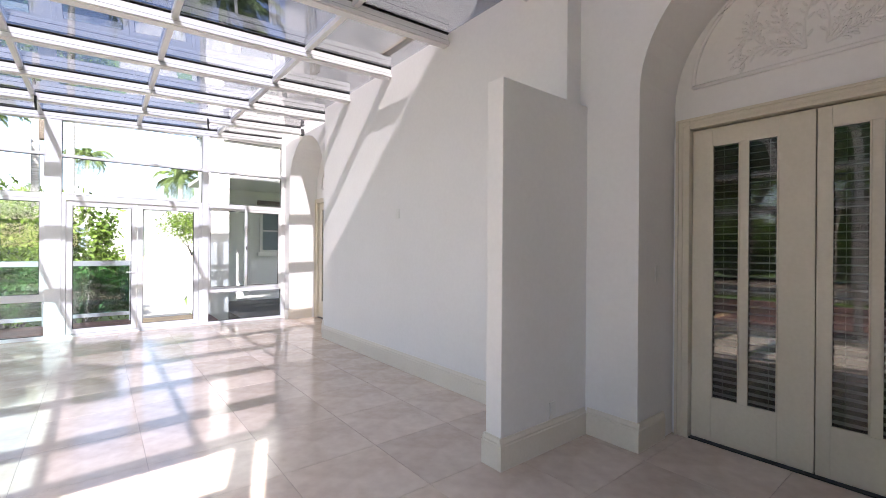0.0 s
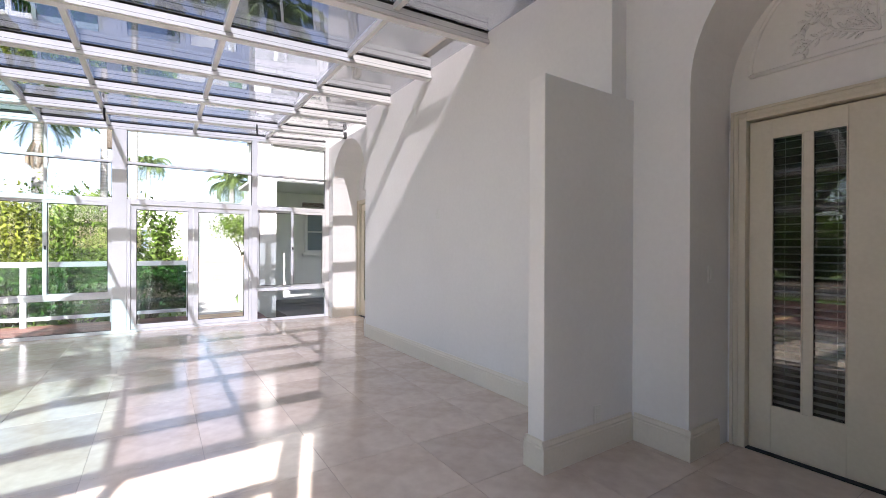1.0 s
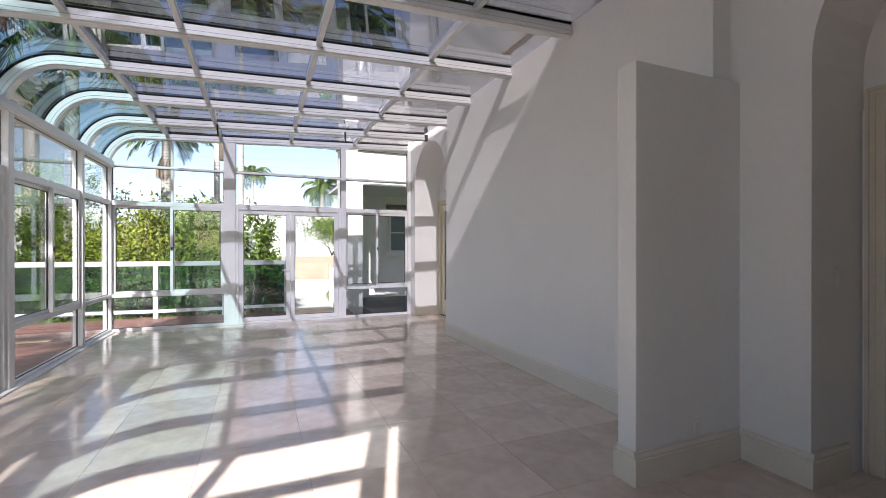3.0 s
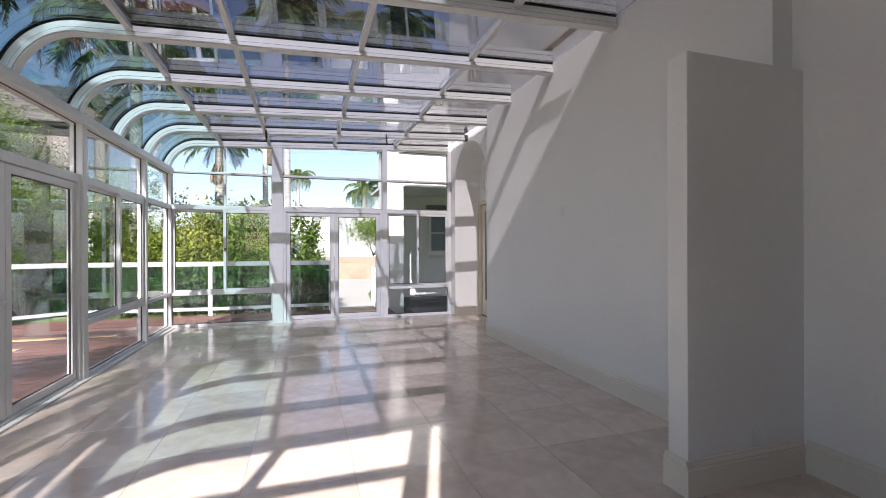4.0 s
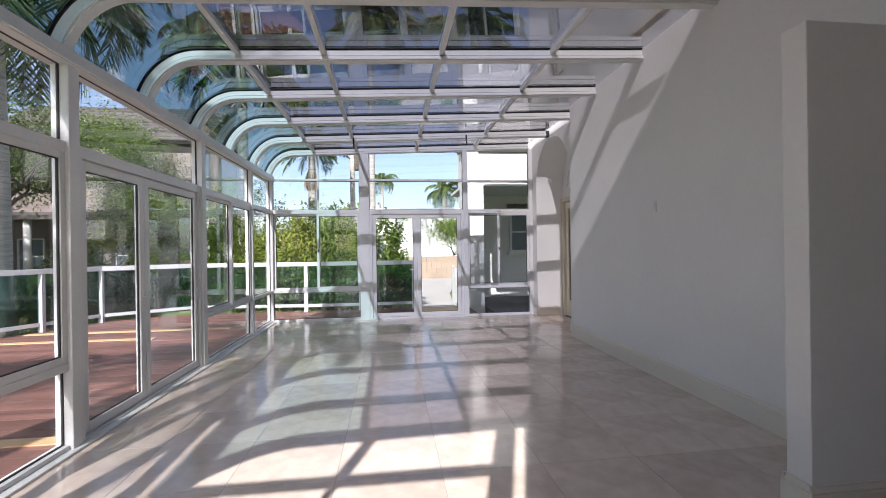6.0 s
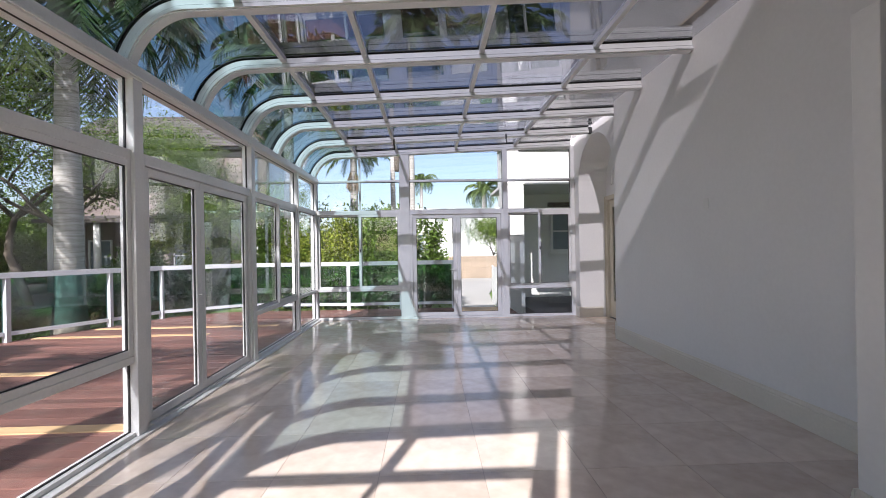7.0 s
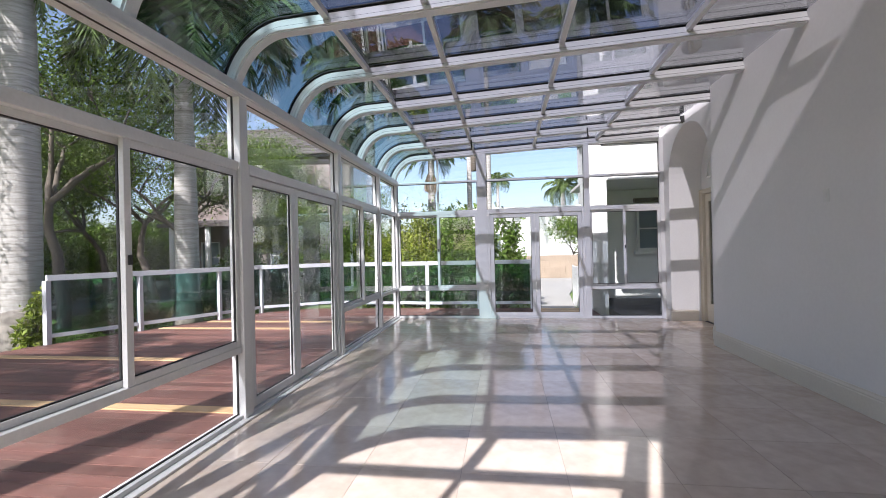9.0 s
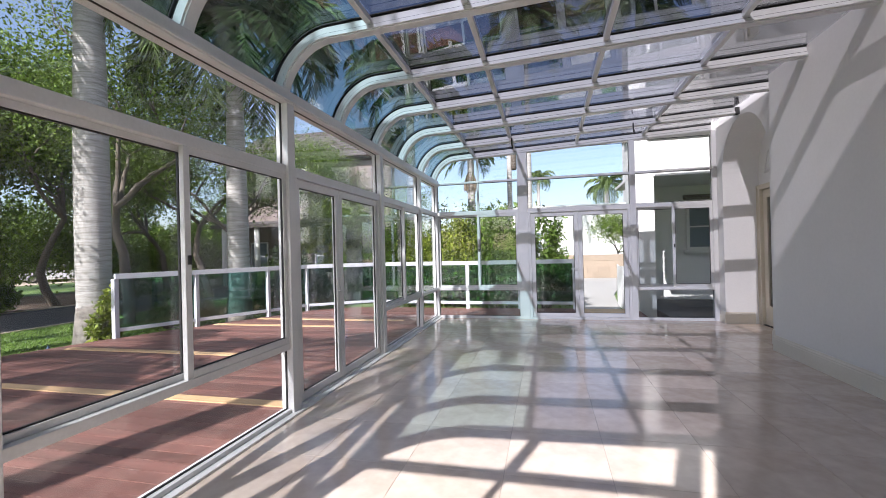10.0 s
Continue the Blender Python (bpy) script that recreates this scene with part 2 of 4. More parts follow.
def leaves_at(centres, length, width, rng, droop=0.2):
    """Folded-diamond leaves, one quad each, at random turns."""
    n = len(centres)
    d = rng.normal(size=(n, 3))
    d[:, 2] -= droop
    d /= np.linalg.norm(d, axis=1)[:, None]
    u = np.cross(d, rng.normal(size=(n, 3)))
    u /= np.linalg.norm(u, axis=1)[:, None]
    w = np.cross(d, u)
    s = rng.uniform(0.7, 1.3, size=(n, 1))
    L, Wd = length * s, width * s
    return np.stack([centres, centres + d * L * 0.45 + u * Wd * 0.5 + w * Wd * 0.1, centres + d * L, centres + d * L * 0.45 - u * Wd * 0.5 + w * Wd * 0.1], 1)


# ---- the plan ----
SX, FY, NY = -2.35, 8.92, -0.6       # side glass wall, far and near gable walls
AX, BX, DX = 3.02, 2.845, 3.58       # wall with the arches, proud wall panel, plane of the doors behind the arches
BY0, BY1 = 1.985, 6.53               # the proud panel's length
TOP = 3.655
ARCH = [(0.65, 0.855, 2.53), (7.80, 0.83, 2.65)]  # centre y, radius, springing


def roof_z(x):
    """Underside of the rafters."""
    line = 3.325 + 0.043 * (max(x, -1.85) + 1.35)
    if x > -1.85:
        return line
    k = min(1.0, (-1.85 - x) / 0.5)
    return 2.685 + (line - 2.685) * math.sqrt(max(0.0, 1 - k * k))


# ---- floor, walls ----
floor = solo("floor", bx(SX - 0.1, NY - 0.1, -0.12, DX + 0.5, FY + 0.1, -0.003), M_GROUT, "travertine tile floor with thin grout joints", "floor", "structure")

bm = bmesh.new()
ys = [NY - 0.1]
for c, r, s in ARCH:
    box(bm, AX, ys[-1], 0, DX, c - r, TOP)
    n = 28
    for i in range(n):
        a0, a1 = math.pi - math.pi * i / n, math.pi - math.pi * (i + 1) / n
        y0, z0, y1, z1 = c + r * math.cos(a0), s + r * math.sin(a0), c + r * math.cos(a1), s + r * math.sin(a1)
        prism(bm, [(y0, z0), (y1, z1), (y1, TOP), (y0, TOP)], "x", AX, DX)
    ys.append(c + r)
box(bm, AX, ys[-1], 0, DX, FY + 0.1, TOP)
bmesh.ops.remove_doubles(bm, verts=bm.verts, dist=0.0005)
wall_arches = solo("wall_east", bm, M_WALL, "white plastered house wall with two deep arched recesses", "wall", "structure")
solo("wall_panel", bx(BX, BY0, 0, AX + 0.01, BY1, TOP, 0.006), M_WALL, "white plastered wall panel standing proud between the arches", "wall", "structure")
solo("wing_wall", bx(2.075, 1.92, 0, AX + 0.005, 2.06, 2.54, 0.006), M_WALL, "low white wing wall ending below the glass roof", "wall", "structure")
bm = bx(DX, NY - 0.1, 0, DX + 0.14, -0.20, TOP)
box(bm, DX, 1.50, 0, DX + 0.14, 6.95, TOP)
box(bm, DX, 8.65, 0, DX + 0.14, FY + 0.1, TOP)
box(bm, DX, -0.20, 2.40, DX + 0.14, 1.50, TOP)
box(bm, DX, 6.95, 2.40, DX + 0.14, 8.65, TOP)
solo("wall_behind_arches", bm, M_WALL, "white plastered wall at the back of the arched recesses", "wall", "structure")
# the house's upper storey above the glass roof
bm = bx(AX + 0.02, NY - 0.12, TOP, DX + 4.0, FY + 0.1, 7.4)
solo("house_upper_wall", bm, M_STUCCO, "rough white stucco upper wall of the house", "wall", "structure")
# the house's tall block behind the near gable
bm = bx(-0.195, NY - 9, -0.3, DX + 4.0, NY - 0.125, 7.3)
solo("house_block", bm, M_STUCCO, "tall white stucco block of the house outside", "wall", "structure")
# added closing walls and floor; near-black colour stands in for an unlit room
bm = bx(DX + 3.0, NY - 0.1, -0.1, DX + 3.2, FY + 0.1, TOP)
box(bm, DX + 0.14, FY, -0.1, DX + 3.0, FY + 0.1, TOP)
solo("wall_dark_room", bm, M_DARK, "near-black walls standing in for the unlit room behind the doors", "wall", "structure")
solo("floor_dark_room", bx(DX + 0.5, NY - 0.1, -0.12, DX + 3.0, FY, -0.02), M_DARK, "near-black floor standing in for the unlit room behind the doors", "floor", "structure")

# baseboards: ogee-topped profile
def baseboard(x0, y0, x1, y1, nx, ny, h=0.205, name="baseboard"):
    """Along a wall line from (x0, y0) to (x1, y1); (nx, ny) points into the room."""
    prof = [(0, 0), (0.02, 0), (0.02, h - 0.05), (0.015, h - 0.042), (0.017, h - 0.03), (0.008, h - 0.012), (0.006, h), (0, h)]
    bm = bmesh.new()
    ends = []
    for x, y in ((x0, y0), (x1, y1)):
        ends.append([bm.verts.new((x + nx * u, y + ny * u, v)) for u, v in prof])
    n = len(prof)
    for i in range(n):
        bm.faces.new((ends[0][i], ends[0][(i + 1) % n], ends[1][(i + 1) % n], ends[1][i]))
    bm.faces.new(ends[0][::-1])
    bm.faces.new(ends[1])
    bmesh.ops.recalc_face_normals(bm, faces=bm.faces)
    return solo(name, bm, M_BASE, "off-white moulded baseboard along the wall", "baseboard", "structure")


baseboard(BX, 2.06, BX, BY1 + 0.02, -1, 0)
baseboard(2.055, 1.92, AX - 0.02, 1.92, 0, -1)
baseboard(2.075, 1.92, 2.075, 2.06, -1, 0)
baseboard(2.055, 2.06, BX - 0.02, 2.06, 0, 1)
baseboard(AX, 1.90, AX, 1.485, -1, 0)
baseboard(AX, 1.505, DX - 0.17, 1.505, 0, -1)
baseboard(AX, 8.61, AX, FY - 0.06, -1, 0)
baseboard(AX, 8.63, DX - 0.1, 8.63, 0, -1)
baseboard(AX, BY1, AX, 6.97, -1, 0)
baseboard(AX, -0.19, AX, NY + 0.1, -1, 0)


# ---- glazing ----
def frame_rect(bm, plane, p, d, u0, v0, u1, v1, w, wb=None, wt=None):
    """Four bars of width w round a rectangle; plane x or y at p, depth d to both sides."""
    wb, wt = wb or w, wt or w
    for a0, b0, a1, b1 in ((u0, v0, u0 + w, v1), (u1 - w, v0, u1, v1), (u0 + w, v0, u1 - w, v0 + wb), (u0 + w, v1 - wt, u1 - w, v1)):
        if plane == "x":
            box(bm, p - d, a0, b0, p + d, a1, b1, 0.004)
        else:
            box(bm, a0, p - d, b0, a1, p + d, b1, 0.004)
    return bm


def pane(parent, plane, p, u0, v0, u1, v1, material=None, name="pane"):
    t = 0.003
    bm = bx(p - t, u0, v0, p + t, u1, v1) if plane == "x" else bx(u0, p - t, v0, u1, p + t, v1)
    ob = part(name, bm, material or G_CLEAR, parent)
    return ob


def gasket(parent, plane, p, u0, v0, u1, v1):
    bm = frame_rect(bmesh.new(), plane, p, 0.009, u0, v0, u1, v1, 0.009)
    return part("gasket", bm, M_GASKET, parent, "thin black rubber gasket")


def sash(parent, plane, p, u0, v0, u1, v1, w=0.05, name="sash", d=0.018):
    s = part(name, frame_rect(bmesh.new(), plane, p, d, u0, v0, u1, v1, w), M_ALU, parent)
    pane(s, plane, p, u0 + w, v0 + w, u1 - w, v1 - w)
    gasket(s, plane, p, u0 + w, v0 + w, u1 - w, v1 - w)
    return s


def bar(parent, name, plane, p, u0, v0, u1, v1, d=0.045):
    bm = bx(p - d, u0, v0, p + d, u1, v1, 0.006) if plane == "x" else bx(u0, p - d, v0, u1, p + d, v1, 0.006)
    return part(name, bm, M_ALU, parent)


def lever(parent, plane, p, u, v, side):
    """A small lever handle on a plate, on the room side."""
    bm = bmesh.new()
    if plane == "x":
        box(bm, p + 0.018, u - 0.015, v - 0.08, p + 0.026, u + 0.015, v + 0.08, 0.003)
        box(bm, p + 0.026, u - 0.012, v - 0.012, p + 0.06, u + 0.012, v + 0.012, 0.003)
        box(bm, p + 0.05, u if side > 0 else u - 0.11, v - 0.009, p + 0.064, u + 0.11 if side > 0 else u, v + 0.009, 0.004)
    else:
        box(bm, u - 0.015, p - 0.026, v - 0.08, u + 0.015, p - 0.018, v + 0.08, 0.003)
        box(bm, u - 0.012, p - 0.06, v - 0.012, u + 0.012, p - 0.026, v + 0.012, 0.003)
        box(bm, u if side > 0 else u - 0.11, p - 0.064, v - 0.009, u + 0.11 if side > 0 else u, p - 0.05, v + 0.009, 0.004)
    return part("handle", bm, M_ALU, parent)


Z_SILL, Z_HEAD, Z_EAVE = 0.61, 2.19, 2.83   # middles of the horizontal bars


def window_bay(name, plane, p, u0, u1, top, slider=None, mid=None, rail2=None, label=""):
    """A bay with a fixed low pane, a sliding pair or fixed pane, and upper lights."""
    loc = (p, (u0 + u1) / 2, 0) if plane == "x" else ((u0 + u1) / 2, p, 0)
    w = thing(name, label, "window", loc, "structure")
    bar(w, "window_sill", plane, p, u0, 0.0, u1, 0.05)
    bar(w, "window_frame", plane, p, u0, Z_SILL - 0.03, u1, Z_SILL + 0.03)
    bar(w, "window_frame", plane, p, u0, Z_HEAD - 0.04, u1, Z_HEAD + 0.04)
    pane(w, plane, p, u0, 0.05, u1, Z_SILL - 0.03)
    gasket(w, plane, p, u0, 0.05, u1, Z_SILL - 0.03)
    if slider:
        sash(w, plane, p - 0.022 if plane == "x" else p + 0.022, u0, Z_SILL + 0.03, slider + 0.03, Z_HEAD - 0.04, 0.04)
        s = sash(w, plane, p + 0.022 if plane == "x" else p - 0.022, slider - 0.03, Z_SILL + 0.03, u1, Z_HEAD - 0.04, 0.05)
        q = p + 0.045 if plane == "x" else p - 0.045
        b = bx(q - 0.006, slider - 0.012, 1.38, q + 0.006, slider + 0.012, 1.44, 0.002) if plane == "x" else bx(slider - 0.012, q - 0.006, 1.38, slider + 0.012, q + 0.006, 1.44, 0.002)
        part("latch", b, M_GASKET, s, "small black latch")
    else:
        pane(w, plane, p, u0, Z_SILL + 0.03, u1, Z_HEAD - 0.04)
        gasket(w, plane, p, u0, Z_SILL + 0.03, u1, Z_HEAD - 0.04)
    lights = [(Z_HEAD + 0.04, rail2 - 0.02), (rail2 + 0.02, top)] if rail2 else [(Z_HEAD + 0.04, top)]
    if rail2:
        bar(w, "window_frame", plane, p, u0, rail2 - 0.02, u1, rail2 + 0.02)
    for v0, v1 in lights:
        cuts = [u0] + ([mid] if mid else []) + [u1]
        for a, b in zip(cuts, cuts[1:]):
            pane(w, plane, p, a, v0, b, v1)
            gasket(w, plane, p, a, v0, b, v1)
        if mid:
            bar(w, "window_frame", plane, p, mid - 0.02, v0, mid + 0.02, v1, 0.03)
    return w


def glass_door(name, plane, p, u0, u1, meet, label, side_top=None, rail2=None):
    """A pair of glazed aluminium doors in a frame, with lights over it."""
    loc = (p, (u0 + u1) / 2, 0) if plane == "x" else ((u0 + u1) / 2, p, 0)
    w = thing(name, label, "door", loc, "structure")
    part("door_frame", frame_rect(bmesh.new(), plane, p, 0.05, u0, 0.0, u1, Z_HEAD + 0.04, 0.05, 0.04, 0.09), M_ALU, w)
    q = p
    for a, b, hs in ((u0 + 0.053, meet - 0.003, 1), (meet + 0.003, u1 - 0.053, 0)):
        leaf = sash(w, plane, q, a, 0.045, b, Z_HEAD - 0.055, 0.075, "door_leaf", 0.024)
        if hs:
            lever(leaf, plane, q, meet - 0.04, 1.0, -1)
    lights = [(Z_HEAD + 0.04, rail2 - 0.02), (rail2 + 0.02, side_top)] if rail2 else [(Z_HEAD + 0.04, side_top)]
    if rail2:
        bar(w, "window_frame", plane, p, u0, rail2 - 0.02, u1, rail2 + 0.02)
    for v0, v1 in lights:
        pane(w, plane, p, u0, v0, u1, v1)
        gasket(w, plane, p, u0, v0, u1, v1)
    return w


def post(name, x0, y0, x1, y1, z1, label="white aluminium post between the glazed bays"):
    bm = bx(x0, y0, 0, x1, y1, z1, 0.008)
    return solo(name, bm, M_ALU, label, "post", "structure", "glazing posts", ((x0 + x1) / 2, (y0 + y1) / 2, 0))


# side wall
SIDE_POSTS = [NY, 1.24, 3.46, 5.68, 7.60, FY]
for y in SIDE_POSTS[1:-1]:
    w = 0.055 if y != 7.60 else 0.035
    post("post", SX - 0.05, y - w, SX + 0.07, y + w, 2.80)
for y in (NY, FY):
    post("corner_post", SX - 0.06, y - 0.06, SX + 0.06, y + 0.06, 2.80, "white aluminium corner post of the sunroom")
window_bay("window_1", "x", SX, NY + 0.06, 1.185, 2.79, slider=0.3, label="white framed sliding window with low fixed pane")
window_bay("window_2", "x", SX, 1.295, 3.405, 2.79, slider=2.31, label="white framed sliding window with low fixed pane")
glass_door("door_1", "x", SX, 3.515, 5.625, 4.44, "pair of closed white glazed doors onto the deck", 2.79)
window_bay("window_3", "x", SX, 5.735, 7.565, 2.79, slider=6.72, label="white framed sliding window with low fixed pane")
window_bay("window_4", "x", SX, 7.635, FY - 0.06, 2.79, label="narrow white framed fixed window at the corner")
bm = bx(SX - 0.09, NY - 0.05, 2.785, SX + 0.08, FY + 0.05, 2.90, 0.012)
box(bm, SX + 0.08, NY - 0.04, 2.80, SX + 0.095, FY + 0.04, 2.825, 0.004)
box(bm, SX - 0.02, NY + 0.05, -0.005, SX + 0.11, FY - 0.05, 0.018, 0.004)
solo("eave_beam", bm, M_ALU, "white aluminium eave beam and floor track of the side glazing", "beam", "structure")


def gable(y, tag, door):
    for a, b, nm in ((-0.605, -0.405, "post"), (1.52, 1.625, "post"), (2.935, 3.015, "post")):
        bm = bx(a, y - 0.06, 0, b, y + 0.05, roof_z((a + b) / 2) + 0.005, 0.008)
        solo(nm, bm, M_ALU, "white aluminium post between the glazed bays", "post", "structure", "glazing posts", ((a + b) / 2, y, 0))
    g = window_bay(f"window_{tag}", "y", y, 1.625, 2.935, 3.45, slider=2.28, rail2=Z_EAVE, label="white framed sliding window with upper lights")
    # left bay with a curved top
    w = window_bay(f"window_{tag + 1}", "y", y, SX + 0.06, -0.605, Z_EAVE - 0.02, slider=-1.42, mid=-1.42, label="white framed sliding window under a curved light")
    bar(w, "window_frame", "y", y, SX + 0.06, Z_EAVE - 0.02, -0.605, Z_EAVE + 0.02)
    bar(w, "window_frame", "y", y, -1.44, Z_EAVE + 0.02, -1.40, roof_z(-1.4), 0.03)
    bm = bmesh.new()
    xs = np.concatenate([np.linspace(SX + 0.03, -1.85, 18), [-0.605]])
    prof = [(xs[0], Z_EAVE + 0.02)] + [(x, roof_z(x) + 0.02) for x in xs] + [(xs[-1], Z_EAVE + 0.02)]
    prism(bm, prof[::-1], "y", y - 0.003, y + 0.003)
    part("pane", bm, G_CLEAR, w)
    if door:
        glass_door(f"door_{tag}", "y", y, -0.405, 1.52, 0.555, "pair of closed white glazed doors to the garden path", 3.42, Z_EAVE)
    else:
        window_bay(f"window_{tag + 2}", "y", y, -0.405, 1.52, 3.42, slider=0.555, rail2=Z_EAVE, label="white framed sliding window with upper lights")


gable(FY, 5, True)
# near gable: glazed beside the deck, solid towards the house
window_bay("window_7", "y", NY, SX + 0.06, -0.42, Z_EAVE - 0.02, slider=-1.39, mid=-1.39, label="white framed sliding window under a curved light")
g = thing("window_8", "curved top light of the near gable", "window", (-1.6, NY, Z_EAVE), "structure")
bar(g, "window_frame", "y", NY, SX + 0.06, Z_EAVE - 0.03, -0.42, Z_EAVE + 0.03)
bar(g, "window_frame", "y", NY, -1.43, Z_EAVE + 0.03, -1.35, roof_z(-1.39), 0.03)
bar(g, "window_frame", "y", NY, -0.42, 0, -0.285, 3.37)
xs = np.concatenate([np.linspace(SX + 0.03, -1.85, 18), [-0.42]])
prism_prof = [(xs[0], Z_EAVE + 0.03)] + [(x, roof_z(x) + 0.02) for x in xs] + [(xs[-1], Z_EAVE + 0.03)]
part("pane", prism(bmesh.new(), prism_prof[::-1], "y", NY - 0.003, NY + 0.003), G_CLEAR, g)
pane(g, "y", NY, -0.285, 0.05, -0.20, 3.37)
# out-of-view end wall; its taupe is chosen to dim the bounce indoors
solo("wall_south", bx(-0.20, NY - 0.12, -0.2, AX + 0.01, NY + 0.02, TOP), M_TAUPE, "unseen end wall of the sunroom, taupe to cut bounced light", "wall", "structure")

# ---- glass roof ----
BEAMS = [NY, 0.13, 1.24, 2.35, 3.46, 4.57, 5.68, 6.79, 7.90, FY]
PURLINS = [-1.49, -0.65, 0.57, 1.79]
roof = thing("glass_roof", "lean-to glass roof with white rafters and curved eaves", "roof", (0, 4, 2.9), "structure")


def sweep_xz(bm, xs, y0, y1, lo, hi):
    """A bar that follows the roof line over xs, between offsets lo and hi above the rafters' underside, square to the line."""
    pts = [Vector((x, 0, roof_z(x))) for x in xs]
    lo_r, hi_r = [], []
    for i, p in enumerate(pts):
        d = (pts[min(i + 1, len(pts) - 1)] - pts[max(i - 1, 0)]).normalized()
        nrm = Vector((-d.z, 0, d.x))
        lo_r.append(p + nrm * lo)
        hi_r.append(p + nrm * hi)
    rows = [[bm.verts.new((q.x, y, q.z)) for q in r] for r, y in ((lo_r, y0), (lo_r, y1), (hi_r, y1), (hi_r, y0))]
    for a in range(4):
        r, s2 = rows[a], rows[(a + 1) % 4]
        for i in range(len(pts) - 1):
            f = bm.faces.new((r[i], r[i + 1], s2[i + 1], s2[i]))
    bm.faces.new([rows[a][0] for a in range(4)])
    bm.faces.new([rows[a][-1] for a in range(3, -1, -1)])
    bmesh.ops.recalc_face_normals(bm, faces=bm.faces)
    return bm


def roof_xs(x1):
    curve = [-1.85 - 0.5 * math.sin(a) for a in np.linspace(1.385, 0, 26)]
    return curve + [-1.49, -0.65, 0.57, 1.79, x1]


for y in BEAMS:
    x1 = BX - 0.004 if BY0 < y < BY1 else 2.955
    bm = sweep_xz(bmesh.new(), roof_xs(x1), y - 0.045, y + 0.045, 0.0, 0.05)
    sweep_xz(bm, roof_xs(x1), y - 0.036, y + 0.036, 0.0501, 0.085)
    sweep_xz(bm, roof_xs(x1), y - 0.032, y + 0.032, 0.0851, 0.125)
    sweep_xz(bm, roof_xs(x1), y - 0.058, y - 0.0451, 0.012, 0.03)
    sweep_xz(bm, roof_xs(x1), y + 0.0451, y + 0.058, 0.012, 0.03)
    part("rafter", bm, M_ALU, roof)
    sweep_cap = sweep_xz(bmesh.new(), roof_xs(x1), y - 0.05, y + 0.05, 0.1255, 0.133)
    for s in (-1, 1):
        sweep_xz(sweep_cap, roof_xs(x1), y + s * 0.0365 - 0.0015, y + s * 0.0365 + 0.0015, 0.0505, 0.056)
        sweep_xz(sweep_cap, roof_xs(x1), y + s * 0.0325 - 0.0015, y + s * 0.0325 + 0.0015, 0.112, 0.1245)
    part("gasket", sweep_cap, M_GASKET, roof, "black rubber glazing strip on the rafter")
for ya, yb in zip(BEAMS, BEAMS[1:]):
    for x in PURLINS:
        part("purlin", sweep_xz(bmesh.new(), [x - 0.025, x + 0.025], ya + 0.033, yb - 0.033, 0.07, 0.123), M_ALU, roof)
    cuts = PURLINS + [2.99]
    part("curved_pane", sweep_xz(bmesh.new(), roof_xs(3.0)[:27], ya + 0.01, yb - 0.01, 0.134, 0.14), G_CURVE, roof, "greenish curved glass pane")
    for a, b in zip(cuts, cuts[1:]):
        part("pane", sweep_xz(bmesh.new(), [a + 0.005, b - 0.005], ya + 0.01, yb - 0.01, 0.134, 0.14), G_ROOF if a < 1.5 else G_STRIP, roof)

